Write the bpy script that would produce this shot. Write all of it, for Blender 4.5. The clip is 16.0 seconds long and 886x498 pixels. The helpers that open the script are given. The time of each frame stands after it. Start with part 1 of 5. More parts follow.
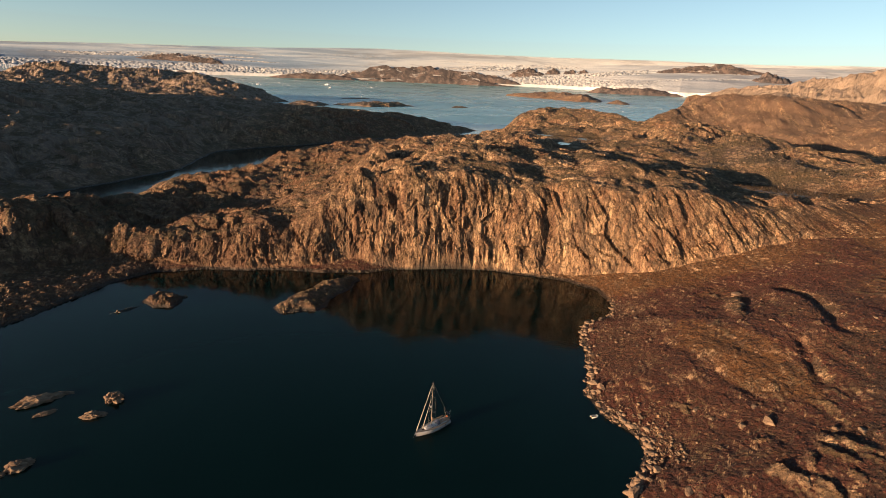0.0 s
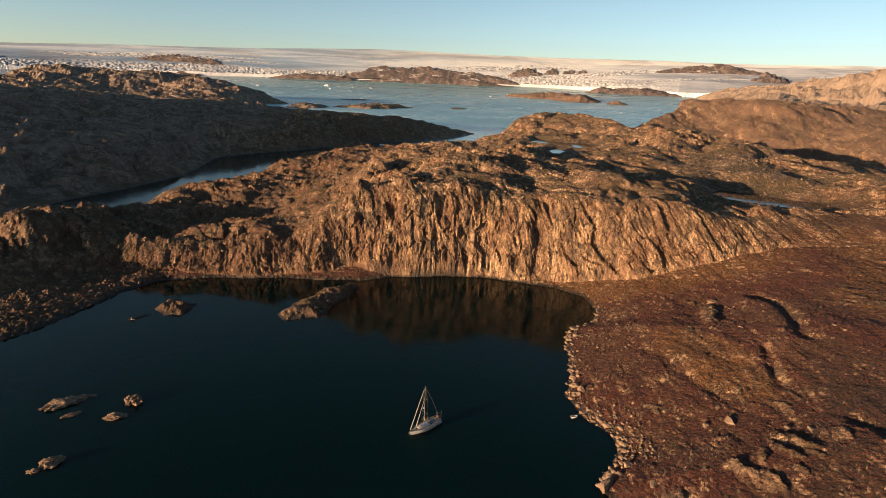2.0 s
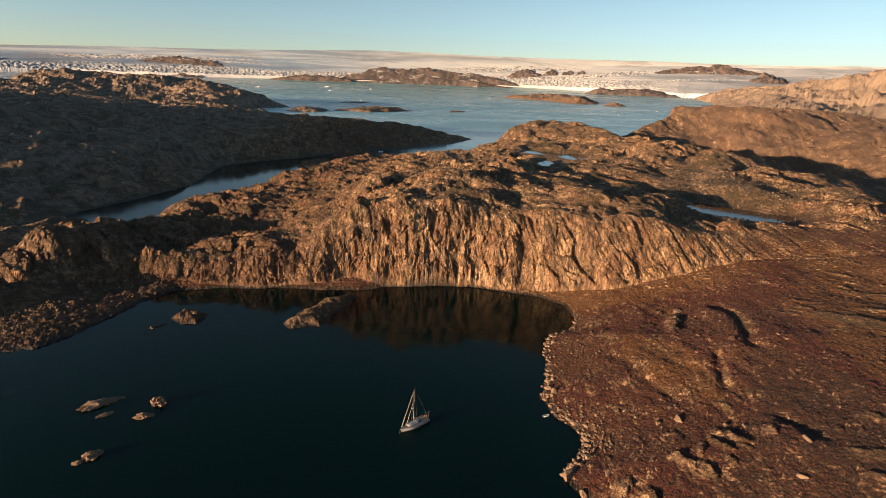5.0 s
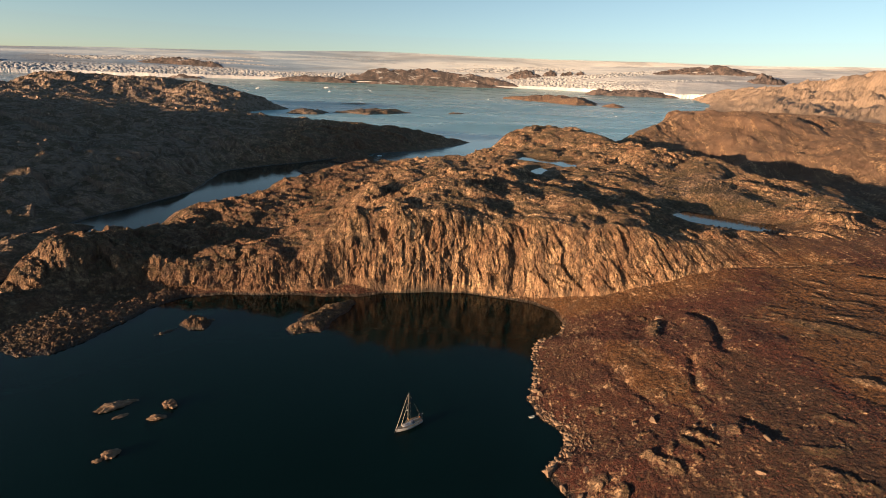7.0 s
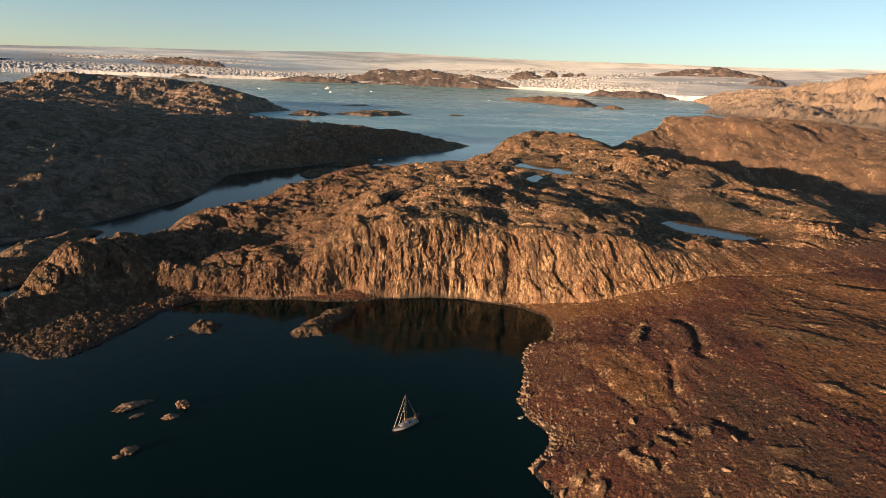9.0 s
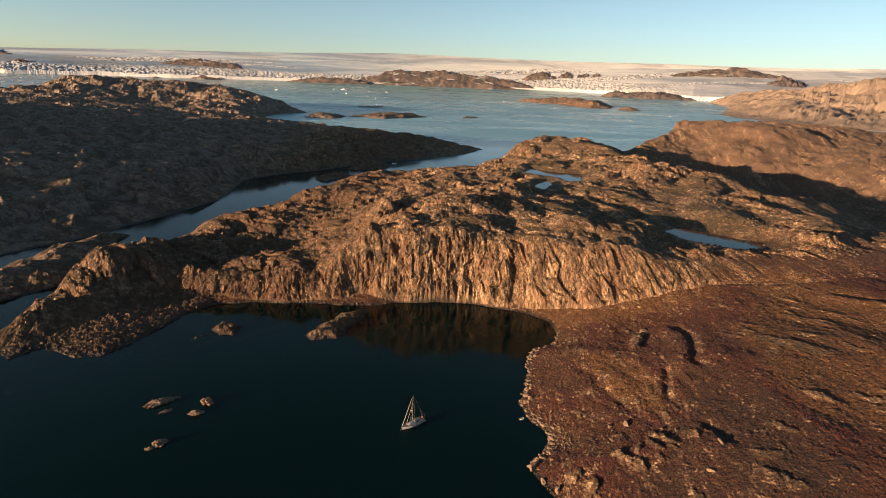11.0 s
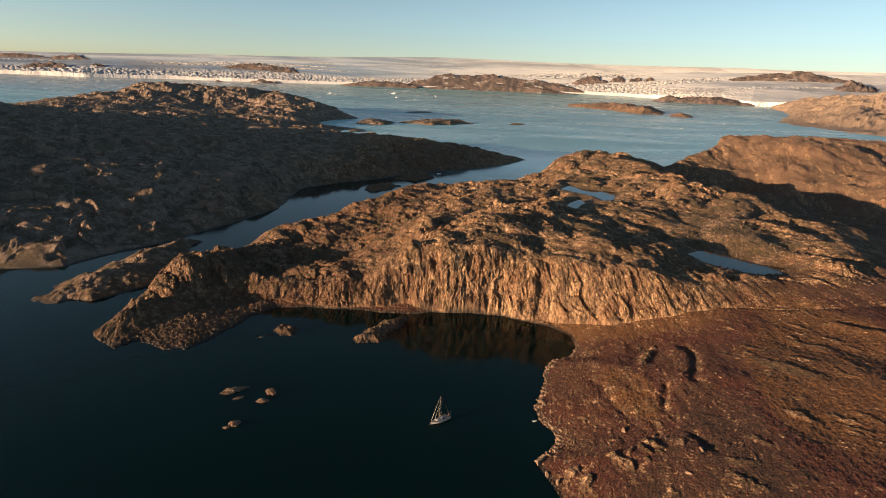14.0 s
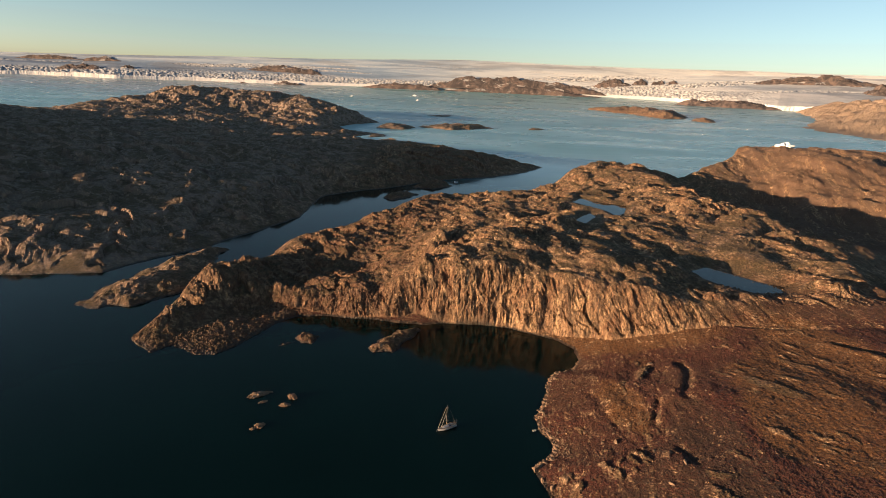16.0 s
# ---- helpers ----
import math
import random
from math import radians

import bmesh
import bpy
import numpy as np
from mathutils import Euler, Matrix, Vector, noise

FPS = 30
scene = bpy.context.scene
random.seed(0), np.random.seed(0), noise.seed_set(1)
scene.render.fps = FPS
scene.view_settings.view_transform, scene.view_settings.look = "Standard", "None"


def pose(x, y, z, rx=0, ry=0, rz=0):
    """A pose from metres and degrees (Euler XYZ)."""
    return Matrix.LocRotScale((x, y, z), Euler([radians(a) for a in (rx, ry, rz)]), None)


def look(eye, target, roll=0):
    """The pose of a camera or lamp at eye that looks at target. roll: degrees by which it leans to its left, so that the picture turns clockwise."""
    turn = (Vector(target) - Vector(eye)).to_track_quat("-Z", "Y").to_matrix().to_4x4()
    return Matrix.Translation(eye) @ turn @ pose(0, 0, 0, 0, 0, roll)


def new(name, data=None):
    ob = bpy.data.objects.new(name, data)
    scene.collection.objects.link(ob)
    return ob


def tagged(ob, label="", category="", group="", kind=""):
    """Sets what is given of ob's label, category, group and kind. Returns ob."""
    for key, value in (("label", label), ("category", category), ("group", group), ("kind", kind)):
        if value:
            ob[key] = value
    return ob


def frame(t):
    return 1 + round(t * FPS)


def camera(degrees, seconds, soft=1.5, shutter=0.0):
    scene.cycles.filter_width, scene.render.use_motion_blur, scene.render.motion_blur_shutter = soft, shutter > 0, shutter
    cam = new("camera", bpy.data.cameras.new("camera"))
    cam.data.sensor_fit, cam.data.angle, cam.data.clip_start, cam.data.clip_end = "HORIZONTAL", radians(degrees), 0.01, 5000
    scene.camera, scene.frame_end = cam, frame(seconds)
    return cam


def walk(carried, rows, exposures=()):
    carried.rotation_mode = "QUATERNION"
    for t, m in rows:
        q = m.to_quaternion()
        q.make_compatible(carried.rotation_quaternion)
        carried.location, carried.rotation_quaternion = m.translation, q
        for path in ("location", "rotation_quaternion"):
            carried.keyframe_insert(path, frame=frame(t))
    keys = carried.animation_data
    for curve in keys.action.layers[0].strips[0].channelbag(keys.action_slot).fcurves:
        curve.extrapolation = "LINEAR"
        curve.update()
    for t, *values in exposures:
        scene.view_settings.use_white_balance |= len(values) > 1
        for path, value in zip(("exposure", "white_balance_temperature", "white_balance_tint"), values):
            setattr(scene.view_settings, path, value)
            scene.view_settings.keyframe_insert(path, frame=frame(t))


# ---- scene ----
cam = camera(80.3, 16.0, soft=0.8)
PATH = [
    (0, (-0.37, 1.371, 80.163), (-0.384, 3.277, 79.558), 2.3),
    (0.5, (-0.001, -0.67, 81.955), (-0.014, 1.236, 81.347), 2.3),
    (1, (0.688, -3.216, 83.903), (0.673, -1.31, 83.297), 2.2),
    (1.5, (1.339, -6.032, 85.859), (1.324, -4.126, 85.252), 2.1),
    (2, (1.84, -8.873, 87.861), (1.826, -6.968, 87.254), 2.2),
    (2.5, (2.549, -11.832, 89.963), (2.535, -9.927, 89.356), 2.3),
    (3, (3.275, -14.793, 91.865), (3.26, -12.888, 91.258), 2.1),
    (3.5, (3.907, -17.531, 93.755), (3.892, -15.625, 93.147), 2.1),
    (4, (4.544, -20.231, 95.843), (4.528, -18.326, 95.234), 2.1),
    (6.5, (7.496, -33.518, 105.769), (7.483, -31.613, 105.161), 2.1),
    (7, (8.052, -35.795, 107.689), (8.039, -33.89, 107.08), 2.1),
    (7.5, (8.552, -38.562, 109.698), (8.54, -36.657, 109.09), 2.2),
    (8, (9.094, -40.872, 111.529), (9.082, -38.967, 110.922), 2.2),
    (8.5, (9.454, -43.641, 113.614), (9.443, -41.736, 113.005), 2.3),
    (11, (12.728, -56.852, 123.201), (12.659, -54.949, 122.589), 2.2),
    (11.5, (13.49, -60.223, 125.5), (13.4, -58.321, 124.887), 2.3),
    (12, (14.572, -64.667, 128.645), (14.455, -62.767, 128.032), 2.2),
    (12.5, (16.022, -69.846, 132.318), (15.874, -67.948, 131.706), 2.2),
    (13, (17.66, -75.227, 135.973), (17.479, -73.332, 135.36), 2.2),
    (13.5, (19.364, -80.773, 139.424), (19.153, -78.881, 138.811), 2.3),
    (14, (20.989, -86.028, 143.079), (20.749, -84.139, 142.465), 2.3),
    (14.5, (22.905, -90.789, 147.062), (22.633, -88.905, 146.448), 2.3),
    (15, (24.65, -94.926, 150.801), (24.357, -93.045, 150.186), 2.4),
    (15.5, (26.105, -98.658, 154.831), (25.802, -96.78, 154.215), 2.5),
    (16, (27.269, -100.923, 158.376), (26.958, -99.045, 157.761), 2.5),
]
walk(cam, [(t, look(eye, target, roll)) for t, eye, target, roll in PATH])

# ---- world, sun, exposure ----
SUN_WAY = Vector((0.83, 0.555, -0.100)).normalized()     # the way the light travels
SUN_ELEV = math.asin(-SUN_WAY.z)
SUN_ROT = math.atan2(-SUN_WAY.x, -SUN_WAY.y)
world = bpy.data.worlds.new("sky")
scene.world = world
world.use_nodes = True
wn, wl = world.node_tree.nodes, world.node_tree.links
sky = wn.new("ShaderNodeTexSky")
sky.sky_type, sky.sun_disc = "NISHITA", False
sky.sun_elevation, sky.sun_rotation = SUN_ELEV, SUN_ROT
sky.altitude, sky.air_density, sky.dust_density, sky.ozone_density = 300, 0.66, 0.6, 1.1
wn["Background"].inputs["Strength"].default_value = 0.061
haze = wn.new("ShaderNodeHueSaturation")
haze.inputs["Hue"].default_value, haze.inputs["Saturation"].default_value = 0.488, 0.90
wl.new(sky.outputs["Color"], haze.inputs["Color"])
wl.new(haze.outputs["Color"], wn["Background"].inputs["Color"])
sun_data = bpy.data.lights.new("sun", "SUN")
sun_data.energy, sun_data.angle, sun_data.color = 5.0, radians(0.55), (1.0, 0.615, 0.34)
sun = new("sun", sun_data)
sun.rotation_euler = SUN_WAY.to_track_quat("-Z", "Y").to_euler()
scene.view_settings.exposure = 1.69


# ---- materials ----
class Mat:
    """A node material with short ways to add nodes."""

    def __init__(self, name):
        self.m = bpy.data.materials.new(name)
        self.m.use_nodes = True
        self.n, self.l = self.m.node_tree.nodes, self.m.node_tree.links
        self.bsdf = self.n["Principled BSDF"]
        self.at = self.n.new("ShaderNodeNewGeometry").outputs["Position"]

    def put(self, socket, value):
        if hasattr(value, "is_output"):
            self.l.new(value, socket)
        else:
            socket.default_value = value

    def set(self, **values):
        for key, value in values.items():
            self.put(self.bsdf.inputs[key.replace("_", " ")], value)
        return self

    def scaled(self, s):
        n = self.n.new("ShaderNodeMapping")
        n.inputs["Scale"].default_value = s
        self.l.new(self.at, n.inputs["Vector"])
        return n.outputs["Vector"]

    def noise(self, scale, detail=4, rough=0.55, warp=0.0, at=None):
        n = self.n.new("ShaderNodeTexNoise")
        n.inputs["Scale"].default_value, n.inputs["Detail"].default_value = scale, detail
        n.inputs["Roughness"].default_value, n.inputs["Distortion"].default_value = rough, warp
        self.l.new(at or self.at, n.inputs["Vector"])
        return n.outputs["Fac"]

    def cells(self, scale, feature="F1", at=None):
        n = self.n.new("ShaderNodeTexVoronoi")
        n.feature = feature
        n.inputs["Scale"].default_value = scale
        self.l.new(at or self.at, n.inputs["Vector"])
        return n.outputs["Distance"]

    def ramp(self, fac, *stops):
        n = self.n.new("ShaderNodeValToRGB")
        while len(n.color_ramp.elements) < len(stops):
            n.color_ramp.elements.new(0.5)
        for e, (p, c) in zip(n.color_ramp.elements, stops):
            e.position, e.color = p, ((*c, 1) if hasattr(c, "__len__") else (c, c, c, 1))
        self.put(n.inputs["Fac"], fac)
        return n.outputs["Color"]

    def mix(self, fac, a, b, how="MIX"):
        n = self.n.new("ShaderNodeMix")
        n.data_type, n.blend_type = "RGBA", how
        for s, v in ((n.inputs[0], fac), (n.inputs[6], a), (n.inputs[7], b)):
            self.put(s, (*v, 1) if isinstance(v, tuple) and len(v) == 3 else v)
        return n.outputs[2]

    def math(self, how, a, b=0.0):
        n = self.n.new("ShaderNodeMath")
        n.operation = how
        self.put(n.inputs[0], a), self.put(n.inputs[1], b)
        return n.outputs[0]

    def attr(self, name):
        n = self.n.new("ShaderNodeAttribute")
        n.attribute_name = name
        return n.outputs["Fac"]

    def upness(self):
        n = self.n.new("ShaderNodeSeparateXYZ")
        self.l.new(self.n["Geometry"].outputs["True Normal"], n.inputs[0])
        return n.outputs["Z"]

    def bump(self, *layers):
        last = None
        for height, strength, distance in layers:
            n = self.n.new("ShaderNodeBump")
            n.inputs["Strength"].default_value, n.inputs["Distance"].default_value = strength, distance
            self.put(n.inputs["Height"], height)
            if last:
                self.l.new(last, n.inputs["Normal"])
            last = n.outputs["Normal"]
        self.l.new(last, self.bsdf.inputs["Normal"])
        return self


def plain(name, colour, rough=0.5, metal=0.0, vary=0.12, scale=3.0):
    m = Mat(name)
    dark = tuple(c * (1 - vary * 2) for c in colour)
    m.set(Base_Color=m.mix(m.noise(scale, 5), dark, tuple(min(1, c * (1 + vary)) for c in colour)), Roughness=rough, Metallic=metal)
    return m.m


def ground_material():
    """Gneiss with lichen and stain on the steep parts, red-brown heath on the gentle ones."""
    m = Mat("gneiss_and_heath")
    streak = m.scaled((0.42, 0.42, 0.06))
    tone = m.noise(0.055, 5, 0.6)
    rock = m.ramp(m.noise(0.9, 8, 0.62, 0.4, streak), (0.36, (0.065, 0.040, 0.026)), (0.44, (0.22, 0.145, 0.090)), (0.52, (0.42, 0.275, 0.158)), (0.60, (0.68, 0.485, 0.295)))
    rock = m.mix(m.ramp(tone, (0.40, 0.0), (0.62, 0.9)), rock, m.mix(0.5, rock, (0.20, 0.092, 0.045)))
    fine = m.scaled((1.3, 1.3, 0.22))
    rock = m.mix(m.ramp(m.noise(0.9, 6, 0.7, 0.5, fine), (0.50, 0.0), (0.60, 0.75)), rock, (0.075, 0.047, 0.030))
    rock = m.mix(m.ramp(m.noise(0.75, 6, 0.7, 0.5, m.scaled((1.0, 1.1, 0.3))), (0.57, 0.0), (0.67, 0.75)), rock, (0.50, 0.35, 0.215))
    rock = m.mix(m.ramp(m.noise(0.35, 6, 0.65, 0.6, streak), (0.53, 0.0), (0.62, 0.75)), rock, (0.055, 0.040, 0.031))
    rock = m.mix(m.ramp(m.noise(2.3, 5, 0.7), (0.56, 0.0), (0.68, 0.5)), rock, (0.06, 0.054, 0.038))
    stain = m.ramp(m.noise(1.0, 4, 0.6, 0.3, m.scaled((0.075, 0.075, 0.005))), (0.50, 0.0), (0.60, 0.55))
    rock = m.mix(m.math("MULTIPLY", stain, m.ramp(m.upness(), (0.80, 1.0), (0.95, 0.25))), rock, (0.15, 0.068, 0.036))
    split = m.ramp(m.cells(0.30, "DISTANCE_TO_EDGE", m.scaled((1.0, 1.25, 0.35))), (0.015, 0.8), (0.07, 0.0))
    rock = m.mix(m.math("MULTIPLY", split, m.ramp(m.noise(0.16, 4, 0.6), (0.42, 0.0), (0.58, 1.0))), rock, (0.030, 0.021, 0.015))
    rock = m.mix(m.ramp(m.noise(1.6, 6, 0.75), (0.50, 0.0), (0.62, 0.45)), rock, (0.055, 0.040, 0.028))
    place = m.n.new("ShaderNodeSeparateXYZ")
    m.l.new(m.at, place.inputs[0])
    bearing = m.math("ADD", m.math("DIVIDE", place.outputs["X"], 4000.0), 0.5)
    rock = m.mix(m.ramp(bearing, (0.425, 1.0), (0.445, 0.0)), rock, m.mix(0.62, rock, (0.26, 0.215, 0.188)))      # land over the channel: cool grey of its shade put into the rock colour
    rust = m.math("MULTIPLY", m.ramp(bearing, (0.447, 0.0), (0.453, 0.55), (0.467, 0.95), (0.482, 0.9), (0.494, 0.0)), m.ramp(m.noise(0.09, 5, 0.65, 0.4), (0.34, 0.45), (0.52, 1.0)))
    rock = m.mix(rust, rock, m.mix(0.62, rock, (0.095, 0.042, 0.022)))                                              # rusty western crags
    grassy = m.ramp(bearing, (0.565, 1.0), (0.585, 0.15))
    scrub = m.math("MULTIPLY", m.math("MULTIPLY", grassy, m.ramp(m.upness(), (0.35, 0.0), (0.55, 1.0))), m.ramp(m.noise(0.10, 6, 0.66, 0.4), (0.52, 0.0), (0.58, 0.62)))
    rock = m.mix(scrub, rock, m.ramp(m.noise(0.9, 6, 0.7), (0.38, (0.022, 0.017, 0.008)), (0.62, (0.115, 0.074, 0.030))))      # dry grass on ledges
    drip = m.ramp(m.noise(1.0, 5, 0.65, 0.4, m.scaled((0.13, 0.02, 0.006))), (0.42, 0.0), (0.50, 0.85))
    rock = m.mix(m.math("MULTIPLY", drip, m.ramp(bearing, (0.565, 0.0), (0.585, 1.0))), rock, (0.110, 0.068, 0.048))            # seepage down the smooth dome
    rock = m.mix(m.math("MULTIPLY", m.ramp(m.noise(0.06, 7, 0.7, 0.5), (0.46, 0.0), (0.58, 0.45)), m.ramp(bearing, (0.555, 0.0), (0.58, 1.0))), rock, (0.20, 0.135, 0.090))
    rock = m.mix(m.ramp(bearing, (0.70, 0.0), (0.82, 0.65)), rock, (0.30, 0.245, 0.195))                            # haze over the far shore, put into its rock colour
    strike = m.n.new("ShaderNodeMapping")
    strike.vector_type = "TEXTURE"
    strike.inputs["Rotation"].default_value, strike.inputs["Scale"].default_value = (0, 0, radians(-72)), (3.6, 1.0, 1.0)
    m.l.new(m.at, strike.inputs["Vector"])
    heath = m.ramp(m.noise(0.75, 8, 0.72), (0.34, (0.022, 0.0056, 0.0035)), (0.45, (0.045, 0.0098, 0.0054)), (0.55, (0.070, 0.0152, 0.0078)), (0.68, (0.100, 0.0255, 0.0122)))
    heath = m.mix(m.ramp(m.noise(0.022, 4, 0.6, 0.6), (0.47, 0.0), (0.64, 0.55)), heath, m.ramp(m.noise(0.8, 6, 0.7), (0.38, (0.024, 0.010, 0.006)), (0.62, (0.105, 0.045, 0.020))))
    heath = m.mix(m.ramp(m.noise(0.35, 6, 0.7, 0.3, strike.outputs["Vector"]), (0.57, 0.0), (0.67, 0.45)), heath, (0.13, 0.076, 0.042))
    heath = m.mix(m.ramp(m.noise(0.30, 5, 0.65, 0.5, strike.outputs["Vector"]), (0.60, 0.0), (0.70, 0.45)), heath, (0.024, 0.011, 0.008))
    ochre = m.ramp(m.noise(0.8, 7, 0.7), (0.36, (0.030, 0.015, 0.005)), (0.48, (0.110, 0.046, 0.0130)), (0.60, (0.160, 0.073, 0.023)), (0.70, (0.19, 0.105, 0.042)))
    grown = m.ramp(m.math("ADD", m.attr("moss"), m.math("MULTIPLY", m.math("SUBTRACT", m.noise(0.12, 6, 0.7), 0.5), 1.6)), (0.28, 0.0), (0.62, 0.95))
    heath = m.mix(grown, heath, ochre)
    dark_patches = m.ramp(m.math("SUBTRACT", m.math("MULTIPLY", m.attr("moss"), -1.0), m.math("MULTIPLY", m.math("SUBTRACT", m.noise(0.12, 6, 0.7), 0.5), 1.2)), (0.2, 0.0), (0.6, 0.75))
    heath = m.mix(dark_patches, heath, m.ramp(m.noise(1.2, 6, 0.7), (0.38, (0.014, 0.008, 0.005)), (0.62, (0.052, 0.027, 0.014))))       # patches of darker heath
    moss = m.ramp(m.noise(0.7, 6, 0.65), (0.38, (0.024, 0.021, 0.010)), (0.62, (0.115, 0.084, 0.033)))
    flat = m.ramp(m.math("ADD", m.upness(), m.math("MULTIPLY", m.math("SUBTRACT", m.noise(0.14, 6, 0.65), 0.5), 0.55)), (0.78, 0.0), (0.90, 1.0))
    upland = m.mix(m.math("MULTIPLY", m.math("MULTIPLY", flat, grassy), m.ramp(m.noise(0.05, 6, 0.65, 0.5), (0.42, 0.0), (0.53, 0.78))), rock, moss)
    cover = m.mix(m.math("MULTIPLY", flat, m.attr("heath")), upland, heath)
    wet = m.attr("tide")
    cover = m.mix(wet, cover, (0.018, 0.014, 0.011))
    m.set(Base_Color=cover, Roughness=m.ramp(wet, (0.0, 0.9), (1.0, 0.45)))
    cracks = m.ramp(m.cells(0.42, "DISTANCE_TO_EDGE", m.scaled((1.0, 1.0, 0.45))), (0.0, 0.0), (0.12, 1.0))
    m.bump((m.noise(0.9, 8, 0.70, 0.3, streak), 1.0, 1.8), (m.noise(0.9, 7, 0.72, 0.3, fine), 1.0, 1.5), (cracks, 0.8, 1.0), (m.math("MULTIPLY", m.noise(1.1, 8, 0.75), m.math("SUBTRACT", 1.0, m.math("MULTIPLY", m.attr("heath"), 0.42))), 1.0, 1.4))
    return m.m


def water_material(name, deep, ripple):
    m = Mat(name)
    gusts = m.noise(0.006, 4, 0.55, 0.8, m.scaled((0.35, 1.0, 1.0)))
    m.set(Base_Color=m.mix(m.noise(0.02, 3), deep, tuple(c * 1.5 for c in deep)), IOR=1.333, Specular_IOR_Level=0.34, Specular_Tint=(0.78, 0.98, 0.94, 1.0),
          Roughness=m.ramp(gusts, (0.35, 0.03), (0.7, 0.10)))
    n = m.n.new("ShaderNodeSeparateXYZ")
    m.l.new(m.at, n.inputs[0])
    open_water = m.ramp(m.math("DIVIDE", n.outputs["Y"], 2000.0), (0.13, 0.0), (0.5, 1.0))
    # Pale sky reflected on the farther water is put into its base colour.
    far_sheen = m.ramp(m.math("DIVIDE", n.outputs["Y"], 2000.0), (0.32, 0.0), (0.60, 1.0))
    open_colour = m.mix(far_sheen, m.mix(m.noise(0.02, 3), deep, tuple(c * 1.5 for c in deep)), m.mix(m.ramp(m.noise(0.0016, 5, 0.6, 0.6, m.scaled((0.35, 1.6, 1.0))), (0.42, 0.0), (0.62, 1.0)), (0.115, 0.275, 0.32), (0.19, 0.36, 0.40)))
    mush = m.math("MULTIPLY", m.ramp(m.math("DIVIDE", n.outputs["X"], -4000.0), (0.30, 0.0), (0.5, 1.0)), m.ramp(m.math("DIVIDE", n.outputs["Y"], 4000.0), (0.56, 0.0), (0.72, 1.0)))
    mush = m.math("MULTIPLY", mush, m.ramp(m.noise(0.004, 5, 0.65, 0.6, m.scaled((0.5, 1.5, 1.0))), (0.40, 0.35), (0.6, 0.9)))
    m.set(Subsurface_Weight=1.0, Subsurface_Radius=(1.0, 1.0, 1.0), Subsurface_Scale=14.0)       # daylight spreads wide below the surface
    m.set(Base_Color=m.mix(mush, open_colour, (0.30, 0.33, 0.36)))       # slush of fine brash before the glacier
    m.set(Specular_IOR_Level=m.math("ADD", 0.21, m.math("MULTIPLY", open_water, 0.29)))
    breeze = m.ramp(m.math("DIVIDE", n.outputs["Y"], 2000.0), (0.35, 0.0), (0.6, 1.0))
    m.set(Roughness=m.mix(breeze, m.ramp(gusts, (0.35, 0.06), (0.7, 0.14)), m.ramp(gusts, (0.35, 0.22), (0.7, 0.40))))
    m.bump((m.noise(0.9, 4, 0.6, 0.0, m.scaled((0.7, 1.3, 1.0))), ripple, 0.10), (m.noise(0.11, 3), ripple, 0.35))
    return m.m


def ice_material():
    """Pale old snow above, grey-blue bare ice in bands, white seracs with blue ice and painted shade in the clefts
    between them.
    """
    m = Mat("glacier_ice")
    n = m.n.new("ShaderNodeSeparateXYZ")
    m.l.new(m.at, n.inputs[0])
    east = m.ramp(m.math("ADD", m.math("DIVIDE", n.outputs["X"], 6000.0), 0.5), (0.26, 0.0), (0.66, 1.0))
    bands = m.scaled((0.05, 0.05, 1.0))
    fac = m.noise(0.020, 6, 0.62, 0.5, bands)
    bare = m.ramp(fac, (0.38, (0.070, 0.122, 0.205)), (0.5, (0.120, 0.185, 0.280)), (0.62, (0.210, 0.275, 0.36)))
    white = m.ramp(fac, (0.36, (0.21, 0.255, 0.31)), (0.48, (0.30, 0.34, 0.385)), (0.62, (0.40, 0.43, 0.46)))
    snow = m.mix(east, bare, white)
    snow = m.mix(m.ramp(m.noise(0.006, 5, 0.6, 0.8, m.scaled((0.3, 0.3, 2.5))), (0.52, 0.0), (0.60, 0.45)), snow, (0.12, 0.14, 0.17))
    snow = m.mix(m.math("MULTIPLY", m.attr("wild"), m.ramp(m.noise(0.05, 4, 0.6), (0.40, 0.2), (0.60, 0.9))), snow, (0.47, 0.48, 0.485))
    # Shade down in the crevasses is put into the colour, with their blue ice.
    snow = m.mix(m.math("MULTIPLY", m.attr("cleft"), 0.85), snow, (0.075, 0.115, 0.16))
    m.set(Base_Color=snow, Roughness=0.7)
    m.bump((m.noise(0.05, 5, 0.6), 0.3, 4.0))
    return m.m


GROUND = ground_material()
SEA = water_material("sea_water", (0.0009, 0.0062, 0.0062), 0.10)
TARN = water_material("tarn_water", (0.006, 0.010, 0.012), 0.05)
ICE = ice_material()


# ---- noise and shape arithmetic ----
def lattice(ix, iy, seed):
    h = ix.astype(np.int32).astype(np.uint32) * np.uint32(374761393) + iy.astype(np.int32).astype(np.uint32) * np.uint32(668265263) + np.uint32((seed * 1274126177) & 0xFFFFFFFF)
    h = (h ^ (h >> np.uint32(13))) * np.uint32(1274126177)
    return ((h ^ (h >> np.uint32(16))) & np.uint32(0xFFFF)).astype(np.float32) * np.float32(2 * np.pi / 65535.0)


